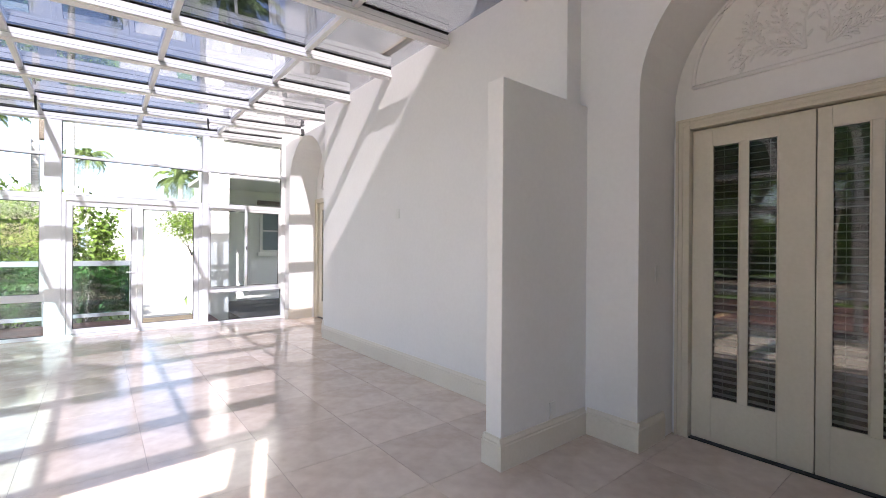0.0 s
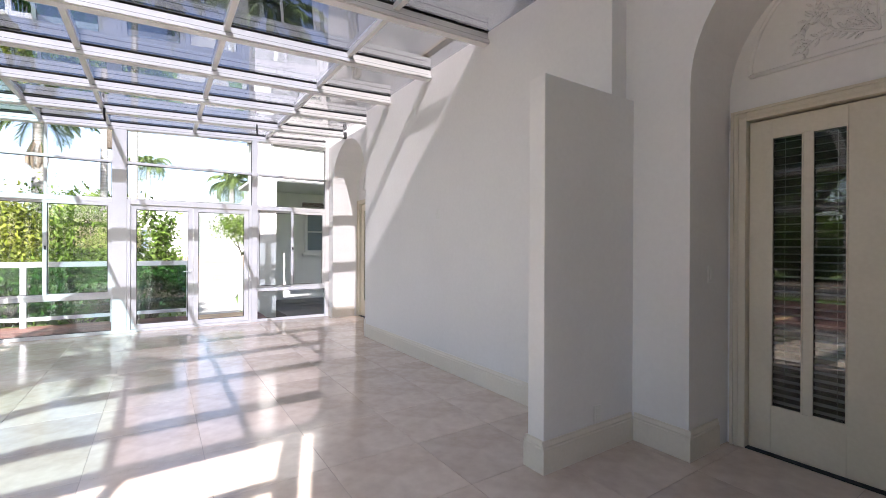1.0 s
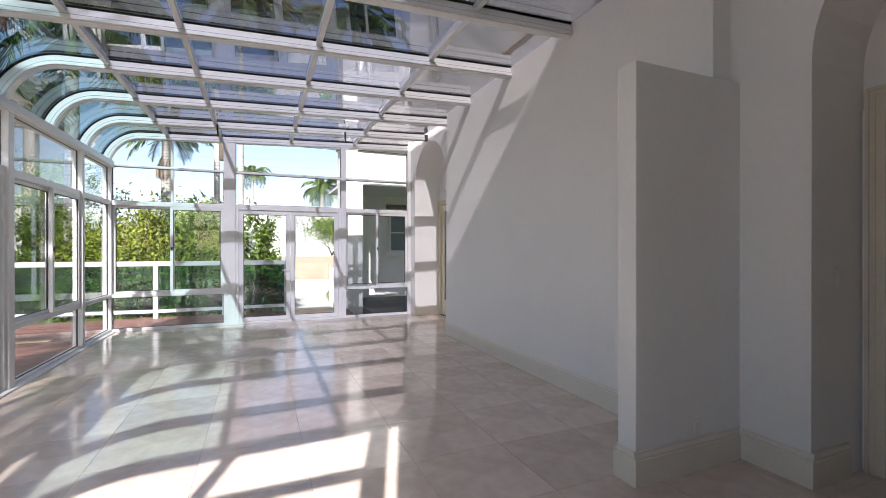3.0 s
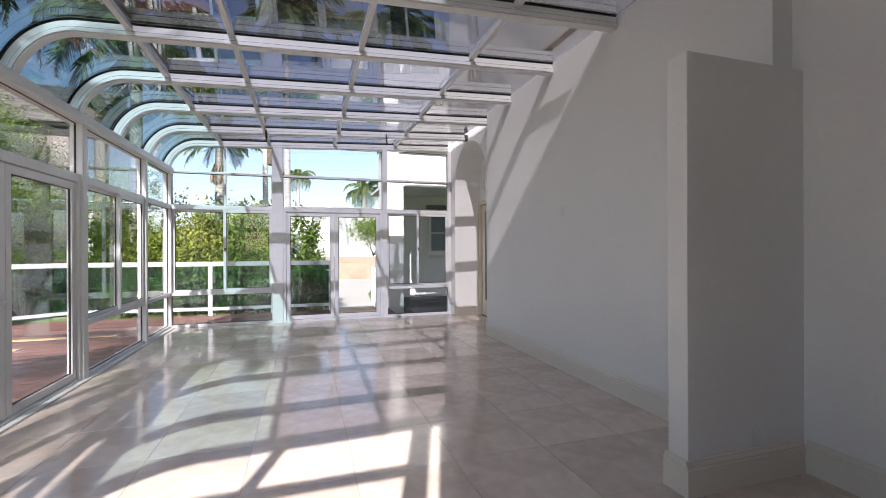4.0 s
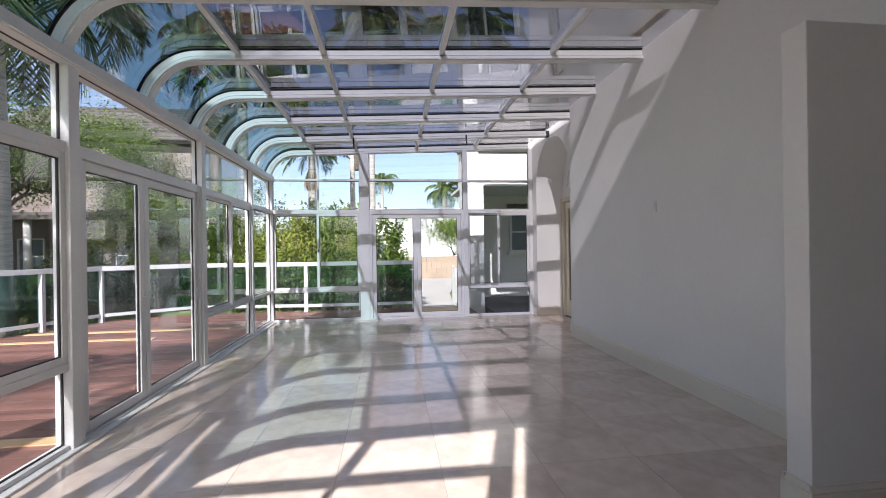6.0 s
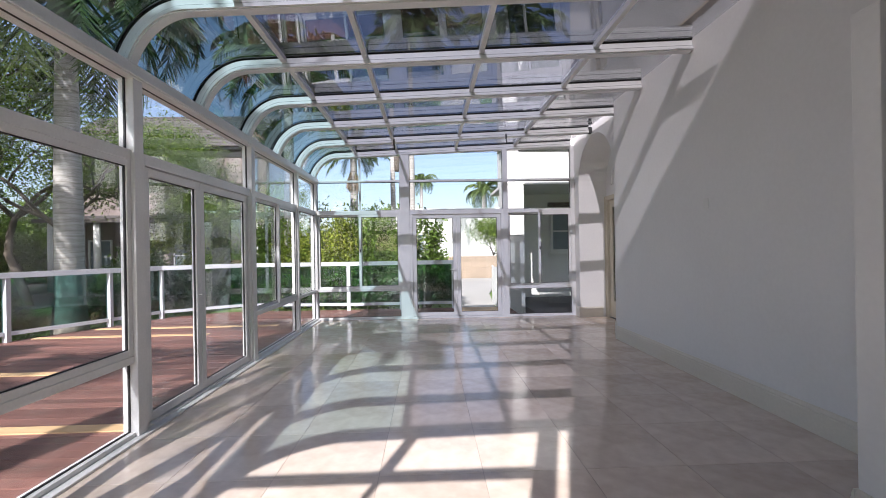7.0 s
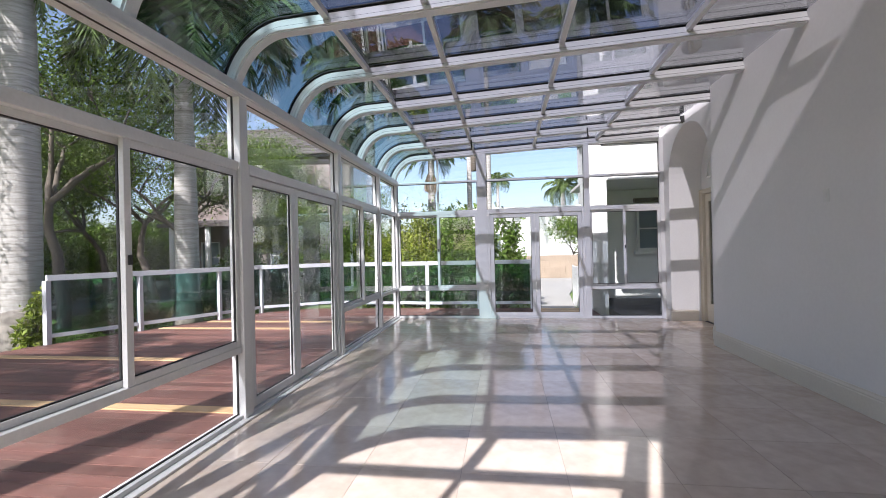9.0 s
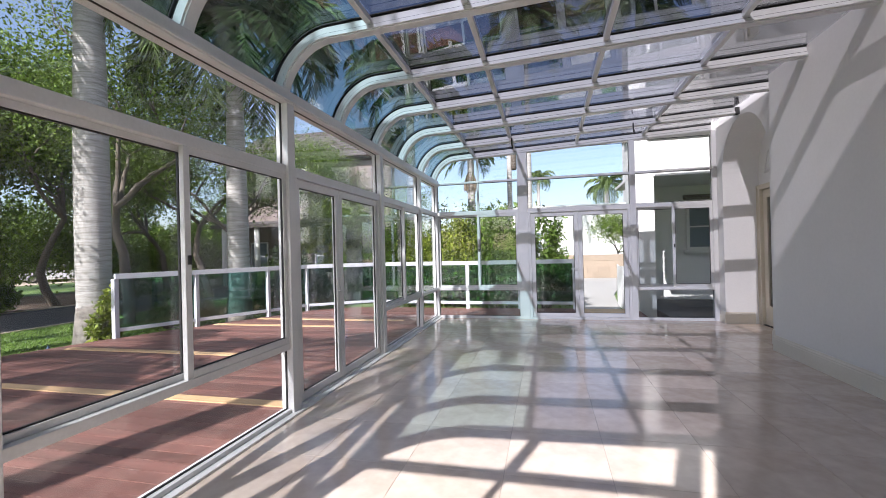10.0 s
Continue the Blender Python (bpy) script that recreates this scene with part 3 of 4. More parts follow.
# ---- french doors behind the arches ----
def french_doors(name, yc, top, label):
    """A pair of ivory doors, each with two tall panes over horizontal blinds, in a moulded frame."""
    d = thing(name, label, "door", (DX, yc, 0), "structure")
    hw = 0.83
    bm = bmesh.new()
    for s in (-1, 1):
        a = yc + s * hw
        box(bm, DX - 0.03, min(a, a - s * 0.095), 0, DX + 0.10, max(a, a - s * 0.095), top + 0.09, 0.006)
        box(bm, DX - 0.045, min(a, a - s * 0.02), 0, DX - 0.0305, max(a, a - s * 0.02), top + 0.09, 0.004)
        box(bm, DX - 0.038, min(a - s * 0.035, a - s * 0.05), 0, DX - 0.0305, max(a - s * 0.035, a - s * 0.05), top + 0.05, 0.003)
    box(bm, DX - 0.03, yc - hw + 0.095, top + 0.012, DX + 0.10, yc + hw - 0.095, top + 0.09, 0.006)
    box(bm, DX - 0.045, yc - hw + 0.02, top + 0.07, DX - 0.0305, yc + hw - 0.02, top + 0.09, 0.004)
    box(bm, DX - 0.038, yc - hw + 0.05, top + 0.035, DX - 0.0305, yc + hw - 0.05, top + 0.05, 0.003)
    part("door_frame", bm, M_TRIM, d)
    for s in (-1, 1):
        i, o = yc + s * 0.003, yc + s * 0.73
        x0, x1 = DX + 0.02, DX + 0.062
        lo, hi = min(i, o), max(i, o)
        p0, p1 = (0.845, 1.245) if s > 0 else (0.175, 0.575)
        p0, p1 = p0 - 0.65 + yc, p1 - 0.65 + yc
        pm = (p0 + p1) / 2
        bm = bmesh.new()
        z0, z1 = 0.335, top - 0.13
        for a, b, c, e in ((lo, 0.012, p0, top), (p1, 0.012, hi, top), (p0, 0.012, p1, z0), (p0, z1, p1, top), (pm - 0.024, z0, pm + 0.024, z1)):
            box(bm, x0, a, b, x1, c, e, 0.003)
        leaf = part("door_leaf", bm, M_TRIM, d, "ivory painted door leaf with two tall panes")
        bm = bmesh.new()
        for a, b in ((p0, pm - 0.024), (pm + 0.024, p1)):
            for u, v, w, q in ((a, z0, a + 0.008, z1), (b - 0.008, z0, b, z1), (a + 0.008, z0, b - 0.008, z0 + 0.008), (a + 0.008, z1 - 0.008, b - 0.008, z1)):
                box(bm, x0 - 0.006, u, v, x0 + 0.004, w, q, 0.002)
        part("bead", bm, M_TRIM, leaf)
        for a, b in ((p0, pm - 0.024), (pm + 0.024, p1)):
            pane(leaf, "x", DX + 0.04, a, z0, b, z1, G_DOORPANE)
        # the blind of this leaf
        bl = thing("window_blind", "grey-white slatted blind lowered behind the door panes", "blind", (DX + 0.1, (p0 + p1) / 2, z0), "", "door blinds")
        part("head_rail", bx(DX + 0.075, p0 - 0.03, z1 + 0.0, DX + 0.115, p1 + 0.03, z1 + 0.035, 0.003), M_BLIND, bl)
        z = z0 + 0.02
        me = None
        while z < z1 - 0.01:
            if me is None:
                bm = bmesh.new()
                yh = (p1 - p0) / 2 + 0.03
                pts = [(-0.021, -0.006), (0.0, 0.003), (0.021, 0.004)]
                for k in range(2):
                    f = [bm.verts.new(c) for c in ((pts[k][0], -yh, pts[k][1]), (pts[k + 1][0], -yh, pts[k + 1][1]), (pts[k + 1][0], yh, pts[k + 1][1]), (pts[k][0], yh, pts[k][1]))]
                    bm.faces.new(f)
                me = bpy.data.meshes.new("slat")
                bm.to_mesh(me)
                bm.free()
                me.materials.append(M_BLIND)
            ob = new("slat", me)
            ob.parent = bl
            ob.location = (-0.005, 0, z - z0)
            z += 0.052
        bm = bmesh.new()
        for u in (p0 + 0.06, p1 - 0.06):
            tube(bm, [Vector((DX + 0.073, u, z0)), Vector((DX + 0.073, u, z1))], [0.0015, 0.0015], 5)
        part("cord", bm, M_BLIND, bl)
    part("threshold", bx(DX - 0.02, yc - 0.735, 0.0, DX + 0.1, yc + 0.735, 0.01, 0.002), M_GASKET, d, "dark threshold strip")
    return d


G_DOORPANE = glass("door_pane_glass", (0.84, 0.86, 0.85), 0.075)
french_doors("door_20", 0.65, 2.335, "closed ivory french doors with blinds behind the glass")
french_doors("door_21", 7.80, 2.33, "closed ivory french doors with blinds behind the glass")

# fillers beside the frames, and the tympanum over the near doors
for c, r, s in ARCH:
    bm = bx(DX - 0.012, c - r + 0.001, 0, DX - 0.002, c - 0.832, 2.3)
    box(bm, DX - 0.012, c + 0.832, 0, DX - 0.002, c + r - 0.001, 2.3)
    solo("trim", bm, M_WALL, "narrow plaster strip beside the door frame", "trim", "structure")


def tympanum(c, zb, r):
    """A half-round moulded panel with raised scrolls of leaves."""
    t = thing("relief_panel", "white plaster half-round relief with scrolling leaves", "relief", (DX, c, zb), "structure")
    bm = bmesh.new()
    pts = [Vector((DX - 0.008, c + r * math.cos(a), zb + r * math.sin(a))) for a in np.linspace(0, math.pi, 40)]
    tube(bm, pts, [0.015] * 40, 8)
    tube(bm, [Vector((DX - 0.008, c - r, zb)), Vector((DX - 0.008, c + r, zb))], [0.017, 0.017], 8)
    part("moulding", bm, M_WALL, t)
    rng = random.Random(5)
    bm = bmesh.new()
    stems = []
    for s in (-1, 1):
        for k in range(5):
            a0 = math.pi / 2 - s * (0.15 + 0.30 * k)
            p = Vector((DX - 0.004, c + s * 0.05, zb + 0.07))
            ang, path = a0, [p]
            for i in range(16):
                ang -= s * (0.02 + 0.022 * i) * (1 if k % 2 else -0.8)
                p = p + Vector((0, math.cos(ang), math.sin(ang))) * 0.038
                if (p.y - c) ** 2 + (p.z - zb) ** 2 > (r - 0.06) ** 2 or p.z < zb + 0.04:
                    break
                path.append(p)
            if len(path) > 3:
                tube(bm, path, [0.007 - 0.0003 * i for i in range(len(path))], 6)
                stems.append(path)
    part("stem", bm, M_WALL, t)
    bm = bmesh.new()
    for path in stems:
        for i in range(2, len(path)):
            for s in (-1, 1):
                if rng.random() < 0.75:
                    d = (path[i] - path[i - 1]).normalized()
                    n = Vector((0, -d.z, d.y)) * s
                    q = path[i] + n * 0.028 + d * 0.012
                    m = Matrix.Translation(q) @ Matrix.Rotation(math.atan2((n + d).z, (n + d).y), 4, "X") @ Matrix.Diagonal((0.006, 0.026, 0.009, 1))
                    bmesh.ops.create_icosphere(bm, subdivisions=1, radius=1, matrix=m)
    for i in range(9):
        a, q = rng.uniform(0.3, 2.8), rng.uniform(0.1, r - 0.12)
        m = Matrix.Translation((DX - 0.004, c + q * math.cos(a), zb + 0.03 + q * math.sin(a) * 0.9)) @ Matrix.Diagonal((0.007, 0.02, 0.02, 1))
        bmesh.ops.create_icosphere(bm, subdivisions=1, radius=1, matrix=m)
    for f in bm.faces:
        f.smooth = True
    part("leaf_relief", bm, M_WALL, t)


tympanum(0.65, 2.66, 0.72)
tympanum(7.80, 2.62, 0.56)


# ---- small fittings indoors ----
def wall_plate(name, label, cat, at, normal, w, h, kind):
    t = thing(name, label, cat, at)
    x, y, z = at
    if normal == "x":
        part("plate", bx(x - 0.007, y - w / 2, z - h / 2, x, y + w / 2, z + h / 2, 0.0025), M_PLASTIC, t)
        f = lambda u0, v0, u1, v1, d: bx(x - 0.007 - d, y + u0, z + v0, x - 0.0072, y + u1, z + v1, 0.001)
    else:
        part("plate", bx(x - w / 2, y - 0.007, z - h / 2, x + w / 2, y, z + h / 2, 0.0025), M_PLASTIC, t)
        f = lambda u0, v0, u1, v1, d: bx(x + u0, y - 0.007 - d, z + v0, x + u1, y - 0.0072, z + v1, 0.001)
    if kind == "switch":
        part("rocker", f(-0.012, -0.03, 0.012, 0.03, 0.004), M_PLASTIC, t)
    else:
        part("socket", f(-0.016, 0.006, 0.016, 0.034, 0.003), M_PLASTIC, t)
        part("socket", f(-0.016, -0.034, 0.016, -0.006, 0.003), M_PLASTIC, t)
    return t


wall_plate("light_switch", "white light switch plate on the plain wall", "switch", (BX, 4.36, 1.84), "x", 0.075, 0.12, "switch")
wall_plate("power_outlet", "white outlet plate low on the wing wall", "outlet", (2.60, 1.92, 0.275), "y", 0.07, 0.115, "outlet")
wall_plate("light_switch", "white switch plate inside the arched recess", "switch", (3.30, 1.505, 1.25), "y", 0.075, 0.12, "switch")

# roof details: latch rods hanging from a rafter, and round caps at the rafters
for x, y in ((-0.62, 7.90), (1.42, 7.90)):
    t = thing("roof_latch", "short black latch rod hanging from a white rafter", "latch", (x, y - 0.06, roof_z(x)), "", "roof latches")
    part("rod", tube(bmesh.new(), [Vector((x, y - 0.065, roof_z(x) + 0.06)), Vector((x, y - 0.066, roof_z(x) - 0.02)), Vector((x + 0.01, y - 0.07, roof_z(x) - 0.13))], [0.014, 0.014, 0.011], 8), M_GASKET, t)
    part("bracket", bx(x - 0.03, y - 0.06, roof_z(x) + 0.03, x + 0.03, y - 0.046, roof_z(x) + 0.09, 0.002), M_ALU, t)
for y in BEAMS[3:-2]:
    for x in (-0.75, 0.52):
        bm = bmesh.new()
        bmesh.ops.create_cone(bm, cap_ends=True, segments=16, radius1=0.028, radius2=0.034, depth=0.022, matrix=Matrix.Translation((x, y + 0.085, roof_z(x) + 0.055)))
        part("cap", bm, M_ALU, roof)
for y in (6.79, 7.90):
    t = thing("rafter_bracket", "small dark bracket at a rafter's end by the wall", "bracket", (2.98, y, roof_z(2.98) + 0.02), "", "rafter brackets")
    part("plate", bx(2.956, y - 0.05, roof_z(2.98) + 0.0, 3.019, y + 0.05, roof_z(2.98) + 0.11, 0.004), M_GASKET, t)
solo("loose_board", bx(2.58, 3.60, 3.652, 2.67, 4.33, 3.677, 0.003), M_NEWBOARD, "weathered brown board lying on the glass roof", "board")

# ---- outside: ground, road, paving ----
solo("ground", bx(-900, -900, -0.9, 900, 900, -0.42), M_GRASS, "green lawn reaching to the horizon", "lawn", "structure")
solo("road", bx(-18.3, -80, -0.5, -13.6, 120, -0.395), M_ASPHALT, "dark asphalt street beyond the lawn", "road", "structure")
bm = bx(-13.6, -80, -0.5, -13.48, 120, -0.385, 0.01)
box(bm, -18.45, -80, -0.5, -18.3, 120, -0.36, 0.02)
solo("kerb", bm, M_PAVE, "pale kerbs along the street", "kerb", "structure")
solo("mulch_bed", bx(-26, -80, -0.5, -18.45, 120, -0.4), M_MULCH, "brown mulch under the trees across the street", "ground", "structure")
solo("far_road", bx(-50, -80, -0.5, -37, 120, -0.39), M_PAVE, "pale far road beyond the trees", "road", "structure")
PATH = [(0.75, 11.3), (0.85, 14), (0.9, 18), (1.4, 23), (1.8, 25.8), (4.2, 25.8), (3.5, 22.5), (2.33, 17), (1.78, 11.3)]
solo("pavement", prism(bmesh.new(), PATH, "z", -0.45, -0.36), M_CONCRETE, "pale concrete garden path leading away", "pavement", "structure")

# deck
EDGE = [(-9.1, -2.0), (-9.0, 2.0), (-8.75, 5.2), (-8.3, 6.6), (-7.6, 8.2), (-6.75, 9.85), (-6.2, 10.9), (-4.8, 11.75), (-2.1, 11.45), (2.1, 11.35)]


def edge_x(y):
    """The deck's outer x at a given y."""
    for (xa, ya), (xb, yb) in zip(EDGE, EDGE[1:]):
        if ya <= y <= yb:
            return xa + (xb - xa) * (y - ya) / (yb - ya)
    return EDGE[7][0] if y > 11 else EDGE[0][0]


deck = thing("deck", "red-brown timber deck with a few new pine boards", "deck", (-5, 3, -0.12), "structure")
part("joist_frame", prism(bmesh.new(), [(x, y) for x, y in EDGE[:8]] + [(-2.1, 11.45), (2.1, 11.35), (2.1, FY + 0.12), (SX - 0.1, FY + 0.12), (SX - 0.1, -2.0)], "z", -0.5, -0.16), M_BARK, deck)
NEW = {3.92: (-7.0, -2.6), 5.78: (-8.2, -4.3), 8.30: (-7.4, -4.2), 9.15: (-6.9, -3.2)}
y, k = -1.95, 0
while y < 11.3:
    x0 = edge_x(min(y + 0.07, 11.3))
    x1 = 2.05 if y > FY + 0.12 else SX - 0.12
    cuts = [x0, x1]
    rr = random.Random(k)
    if x1 - x0 > 3:
        cuts.insert(1, x0 + rr.uniform(1.2, x1 - x0 - 1.2))
    for a, b in zip(cuts, cuts[1:]):
        z = rr.uniform(-0.002, 0.002) - 0.12
        part("board", bx(a, y, z - 0.035, b - 0.004, y + 0.133, z), M_DECK, deck)
    y += 0.14
    k += 1
for yy, (a, b) in NEW.items():
    part("new_board", bx(a, yy - 0.075, -0.122, b, yy + 0.075, -0.108, 0.003), M_NEWBOARD, deck, "pale new pine board")

y = FY + 0.45
while y < 11.15:
    part("new_board", bx(0.62, y, -0.118, 1.78, y + 0.133, -0.106, 0.003), M_NEWBOARD, deck, "pale new pine board")
    y += 0.14

# ---- railing ----
RAIL = [(-8.24, 6.66), (-7.6, 7.98), (-6.85, 9.45), (-6.4, 10.5), (-4.85, 11.55), (-3.5, 11.4), (-2.1, 11.2), (-0.75, 11.2), (0.6, 11.2)]
rail = thing("deck_railing", "white metal deck railing greyed for shade, with greenish glass panels", "railing", (-6, 9, -0.12))
for x, y in RAIL:
    part("post", bx(x - 0.045, y - 0.045, -0.12, x + 0.045, y + 0.045, 1.03, 0.006), M_RAIL, rail)
for (xa, ya), (xb, yb) in zip(RAIL, RAIL[1:]):
    a, b = Vector((xa, ya, 0)), Vector((xb, yb, 0))
    d = (b - a).normalized()
    n = Vector((-d.y, d.x, 0))
    for z0, z1, w, nm, mt, ia in ((1.03, 1.13, 0.06, "top_rail", M_RAIL, 0.0), (0.0, 0.07, 0.03, "bottom_rail", M_RAIL, 0.05), (0.07, 1.03, 0.005, "glass_panel", G_RAIL, 0.05)):
        pa, pb = a + d * ia, b - d * ia
        cs = [pa + n * w, pb + n * w, pb - n * w, pa - n * w]
        part(nm, prism(bmesh.new(), [(c.x, c.y) for c in cs], "z", z0, z1), mt, rail, "greenish glass panel" if nm == "glass_panel" else "")
# a white picket fence by the path
gate = thing("picket_fence", "low white picket fence beside the garden path", "fence", (2.08, 13, -0.4))
for i in range(11):
    y = 12.2 + 0.2 * i
    part("picket", bx(2.06, y, -0.42, 2.10, y + 0.155, 0.82 + 0.03 * (i % 5 == 0), 0.008), M_ALU, gate)
for z in (0.02, 0.66):
    part("rail", bx(2.10, 12.2, z, 2.14, 14.36, z + 0.09, 0.006), M_ALU, gate)


# ---- plants ----
def palm(name, x, y, zc, r0, r1, fronds, flen, label, seed, skirt=0, shaft=1.4, lean=(0, 0), zb=-0.45, segs=22, droop=1.6):
    """A palm: ringed trunk, green crownshaft, arching fronds of many leaflets, a skirt of dry fronds if any."""
    rng = np.random.default_rng(seed)
    t = thing(name, label, "palm tree", (x, y, zb))
    bm = bmesh.new()
    path, rad = [], []
    n = 110
    for i in range(n + 1):
        f = i / n
        z = zb + (zc - shaft - zb) * f
        bulge = 1 + 0.10 * math.sin(f * math.pi * 1.2) + (0.25 * (1 - f / 0.08) if f < 0.08 else 0)
        path.append(Vector((x + lean[0] * f * f, y + lean[1] * f * f, z)))
        rad.append((r0 + (r1 - r0) * f) * bulge * (1 + (0.02 if i % 3 == 0 else 0) + 0.006 * math.sin(i * 1.7)))
    tube(bm, path, rad, 18)
    part("trunk", bm, M_PALMTRUNK, t)
    part("foot", tube(bmesh.new(), [Vector((x, y, zb - 0.03)), Vector((x, y, zb + 0.3)), Vector((x, y, zb + 0.75)), Vector((x, y, zb + 0.95))], [r0 * 1.38, r0 * 1.22, r0 * 1.1, r0 * 1.02], 18), M_ROOT, t, "mottled dark trunk foot")
    top = path[-1]
    if shaft > 0.5:
        part("crownshaft", tube(bm := bmesh.new(), [top, top + Vector((0, 0, shaft * 0.3)), top + Vector((0, 0, shaft * 0.7)), top + Vector((0, 0, shaft))], [r1 * 0.95, r1 * 1.05, r1 * 0.8, r1 * 0.5], 14), M_FROND, t, "smooth green crownshaft")
    head = np.array(top) + np.array([0, 0, shaft])
    qs, dq = [], []
    stems = bmesh.new()
    for k in range(fronds + skirt):
        dry = k >= fronds
        az = k * 2.399 + rng.uniform(-0.2, 0.2)
        el = rng.uniform(-0.5, 1.1) if not dry else rng.uniform(-1.35, -0.9)
        L = flen * rng.uniform(0.85, 1.1) * (0.6 if dry else 1)
        h = np.array([math.cos(az), math.sin(az), 0])
        p = head + h * r1 * 0.5 - np.array([0, 0, 0.95 if dry else 0])
        ang = el
        pts = [p]
        for i in range(segs):
            ang -= (droop + 0.5 * max(0, el)) / segs * (0.35 + 1.1 * i / segs)
            p = p + (h * math.cos(ang) + np.array([0, 0, math.sin(ang)])) * L / segs
            pts.append(p)
        tube(stems, [Vector(q) for q in pts[::3]], [0.022 * (1 - 0.85 * i / (len(pts[::3]))) for i in range(len(pts[::3]))], 5, False)
        side = np.cross(h, [0, 0, 1.0])
        for i in range(2, segs + 1):
            for u in (0.0, 0.5):
                f = (i - u) / segs
                b = pts[i] * (1 - u) + pts[i - 1] * u
                d = pts[i] - pts[i - 1]
                d = d / np.linalg.norm(d)
                w = flen * 0.22 * math.sin(math.pi * min(0.97, 0.12 + 0.88 * f)) ** 0.7 * rng.uniform(0.8, 1.15)
                for s in (-1, 1):
                    o = side * s * 0.75 + d * 0.55 + np.array([0, 0, rng.uniform(-0.65, 0.15) - (0.6 if dry else 0)])
                    o = o / np.linalg.norm(o) * w
                    e = d * 0.022 * flen / 2.2
                    q = [b - e, b + e, b + o * 0.6 + e * 0.9 - np.array([0, 0, w * 0.08]), b + o - np.array([0, 0, w * 0.35])]
                    (dq if dry else qs).append(q)
    part("frond_stems", stems, M_FROND, t)
    quads("fronds", np.array(qs), M_FROND, t)
    if dq:
        quads("dry_fronds", np.array(dq), M_DRYFROND, t)
    return t


def tree(name, x, y, h, spread, label, seed, n_leaf=6000, material=None, leaf=0.16, zb=-0.45, r0=0.17):
    """A broadleaf tree: forking limbs and leaf clumps at their ends."""
    rng = np.random.default_rng(seed)
    n_leaf = int(n_leaf * (2.2 if leaf < 0.12 else 1.3))
    t = thing(name, label, "tree", (x, y, zb))
    bm = bmesh.new()
    tips = []

    def limb(p, d, L, r, depth):
        pts, rs = [Vector(p)], [r]
        q = np.array(p, float)
        for i in range(5):
            d = d + rng.normal(size=3) * 0.16 + np.array([0, 0, 0.05])
            d = d / np.linalg.norm(d)
            q = q + d * L / 5
            pts.append(Vector(q))
            rs.append(r * (1 - 0.09 * (i + 1)))
            if depth >= 2:
                tips.append(q.copy())
        tube(bm, pts, rs, 8 if depth < 2 else 5, False)
        if depth < 3:
            for _ in range(3 if depth else 4):
                a = rng.uniform(0, math.tau)
                o = np.array([math.cos(a), math.sin(a), rng.uniform(0.1, 0.9)])
                nd = d * 0.5 + o * 0.75
                limb(q, nd / np.linalg.norm(nd), L * rng.uniform(0.55, 0.85), r * 0.5, depth + 1)
        else:
            tips.append(q)

    limb((x, y, zb), np.array([rng.uniform(-0.1, 0.1), rng.uniform(-0.1, 0.1), 1.0]), h * 0.36, r0, 0)
    part("trunk", bm, M_BARK, t)
    tips = np.array(tips)
    c = tips[rng.integers(0, len(tips), n_leaf)] + rng.normal(size=(n_leaf, 3)) * spread * np.array([1, 1, 0.7])
    c[:, 2] = np.maximum(c[:, 2], zb + 0.3)
    quads("crown", leaves_at(c, leaf, leaf * 0.55, rng), material or M_LEAF3, t)
    return t


def bush(name, x, y, rx, ry, h, label, seed, n=3500, material=None, leaf=0.11, zb=-0.42):
    """A shrub: thin stems and leaves in many clumps, denser outside."""
    rng = np.random.default_rng(seed)
    t = thing(name, label, "bush", (x, y, zb))
    bm = bmesh.new()
    k = 64
    a = rng.uniform(0, math.tau, k)
    r = np.sqrt(rng.uniform(0.02, 1, k))
    cl = np.stack([x + rx * r * np.cos(a), y + ry * r * np.sin(a), zb + h * (0.15 + 0.85 * rng.uniform(0.1, 1, k) * np.sqrt(1.05 - r * r))], 1)
    for c in cl[::2]:
        b = Vector((x + (c[0] - x) * 0.25, y + (c[1] - y) * 0.25, zb))
        e = Vector(c)
        m = (b + e) / 2 + Vector(rng.normal(size=3) * 0.06)
        tube(bm, [b, m, e], [0.016, 0.012, 0.005], 5, False)
    part("stems", bm, M_BARK, t)
    idx = rng.integers(0, k, n)
    c = cl[idx] + rng.normal(size=(n, 3)) * np.array([rx, ry, h * 0.5]) * 0.14
    c[:, 2] = np.maximum(c[:, 2], zb + 0.05)
    quads("foliage", leaves_at(c, leaf, leaf * 0.5, rng), material or M_LEAF, t)
    return t


M_BLUE = mat("dark_blue_plastic", (0.02, 0.05, 0.10), (0.015, 0.04, 0.08), rough=0.4)
ROYAL = "tall royal palm with pale grey ringed trunk"
palm("palm_tree", -9.45, 7.2, 8.9, 0.30, 0.272, 17, 3.3, ROYAL + " beside the deck", 1, lean=(-0.1, 0.1))
palm("palm_tree", -8.2, 10.1, 8.0, 0.27, 0.21, 34, 4.1, ROYAL + " behind the railing", 2, shaft=2.0, droop=2.3)
pole = thing("utility_pole", "pale slim utility pole with a grey box", "utility pole", (-1.55, 19.0, -0.45))
part("post", tube(bmesh.new(), [Vector((-1.55, 19.0, -0.48)), Vector((-1.55, 19.0, 3.5)), Vector((-1.55, 19.0, 7.6))], [0.125, 0.11, 0.095], 14), M_PALMTRUNK, pole)
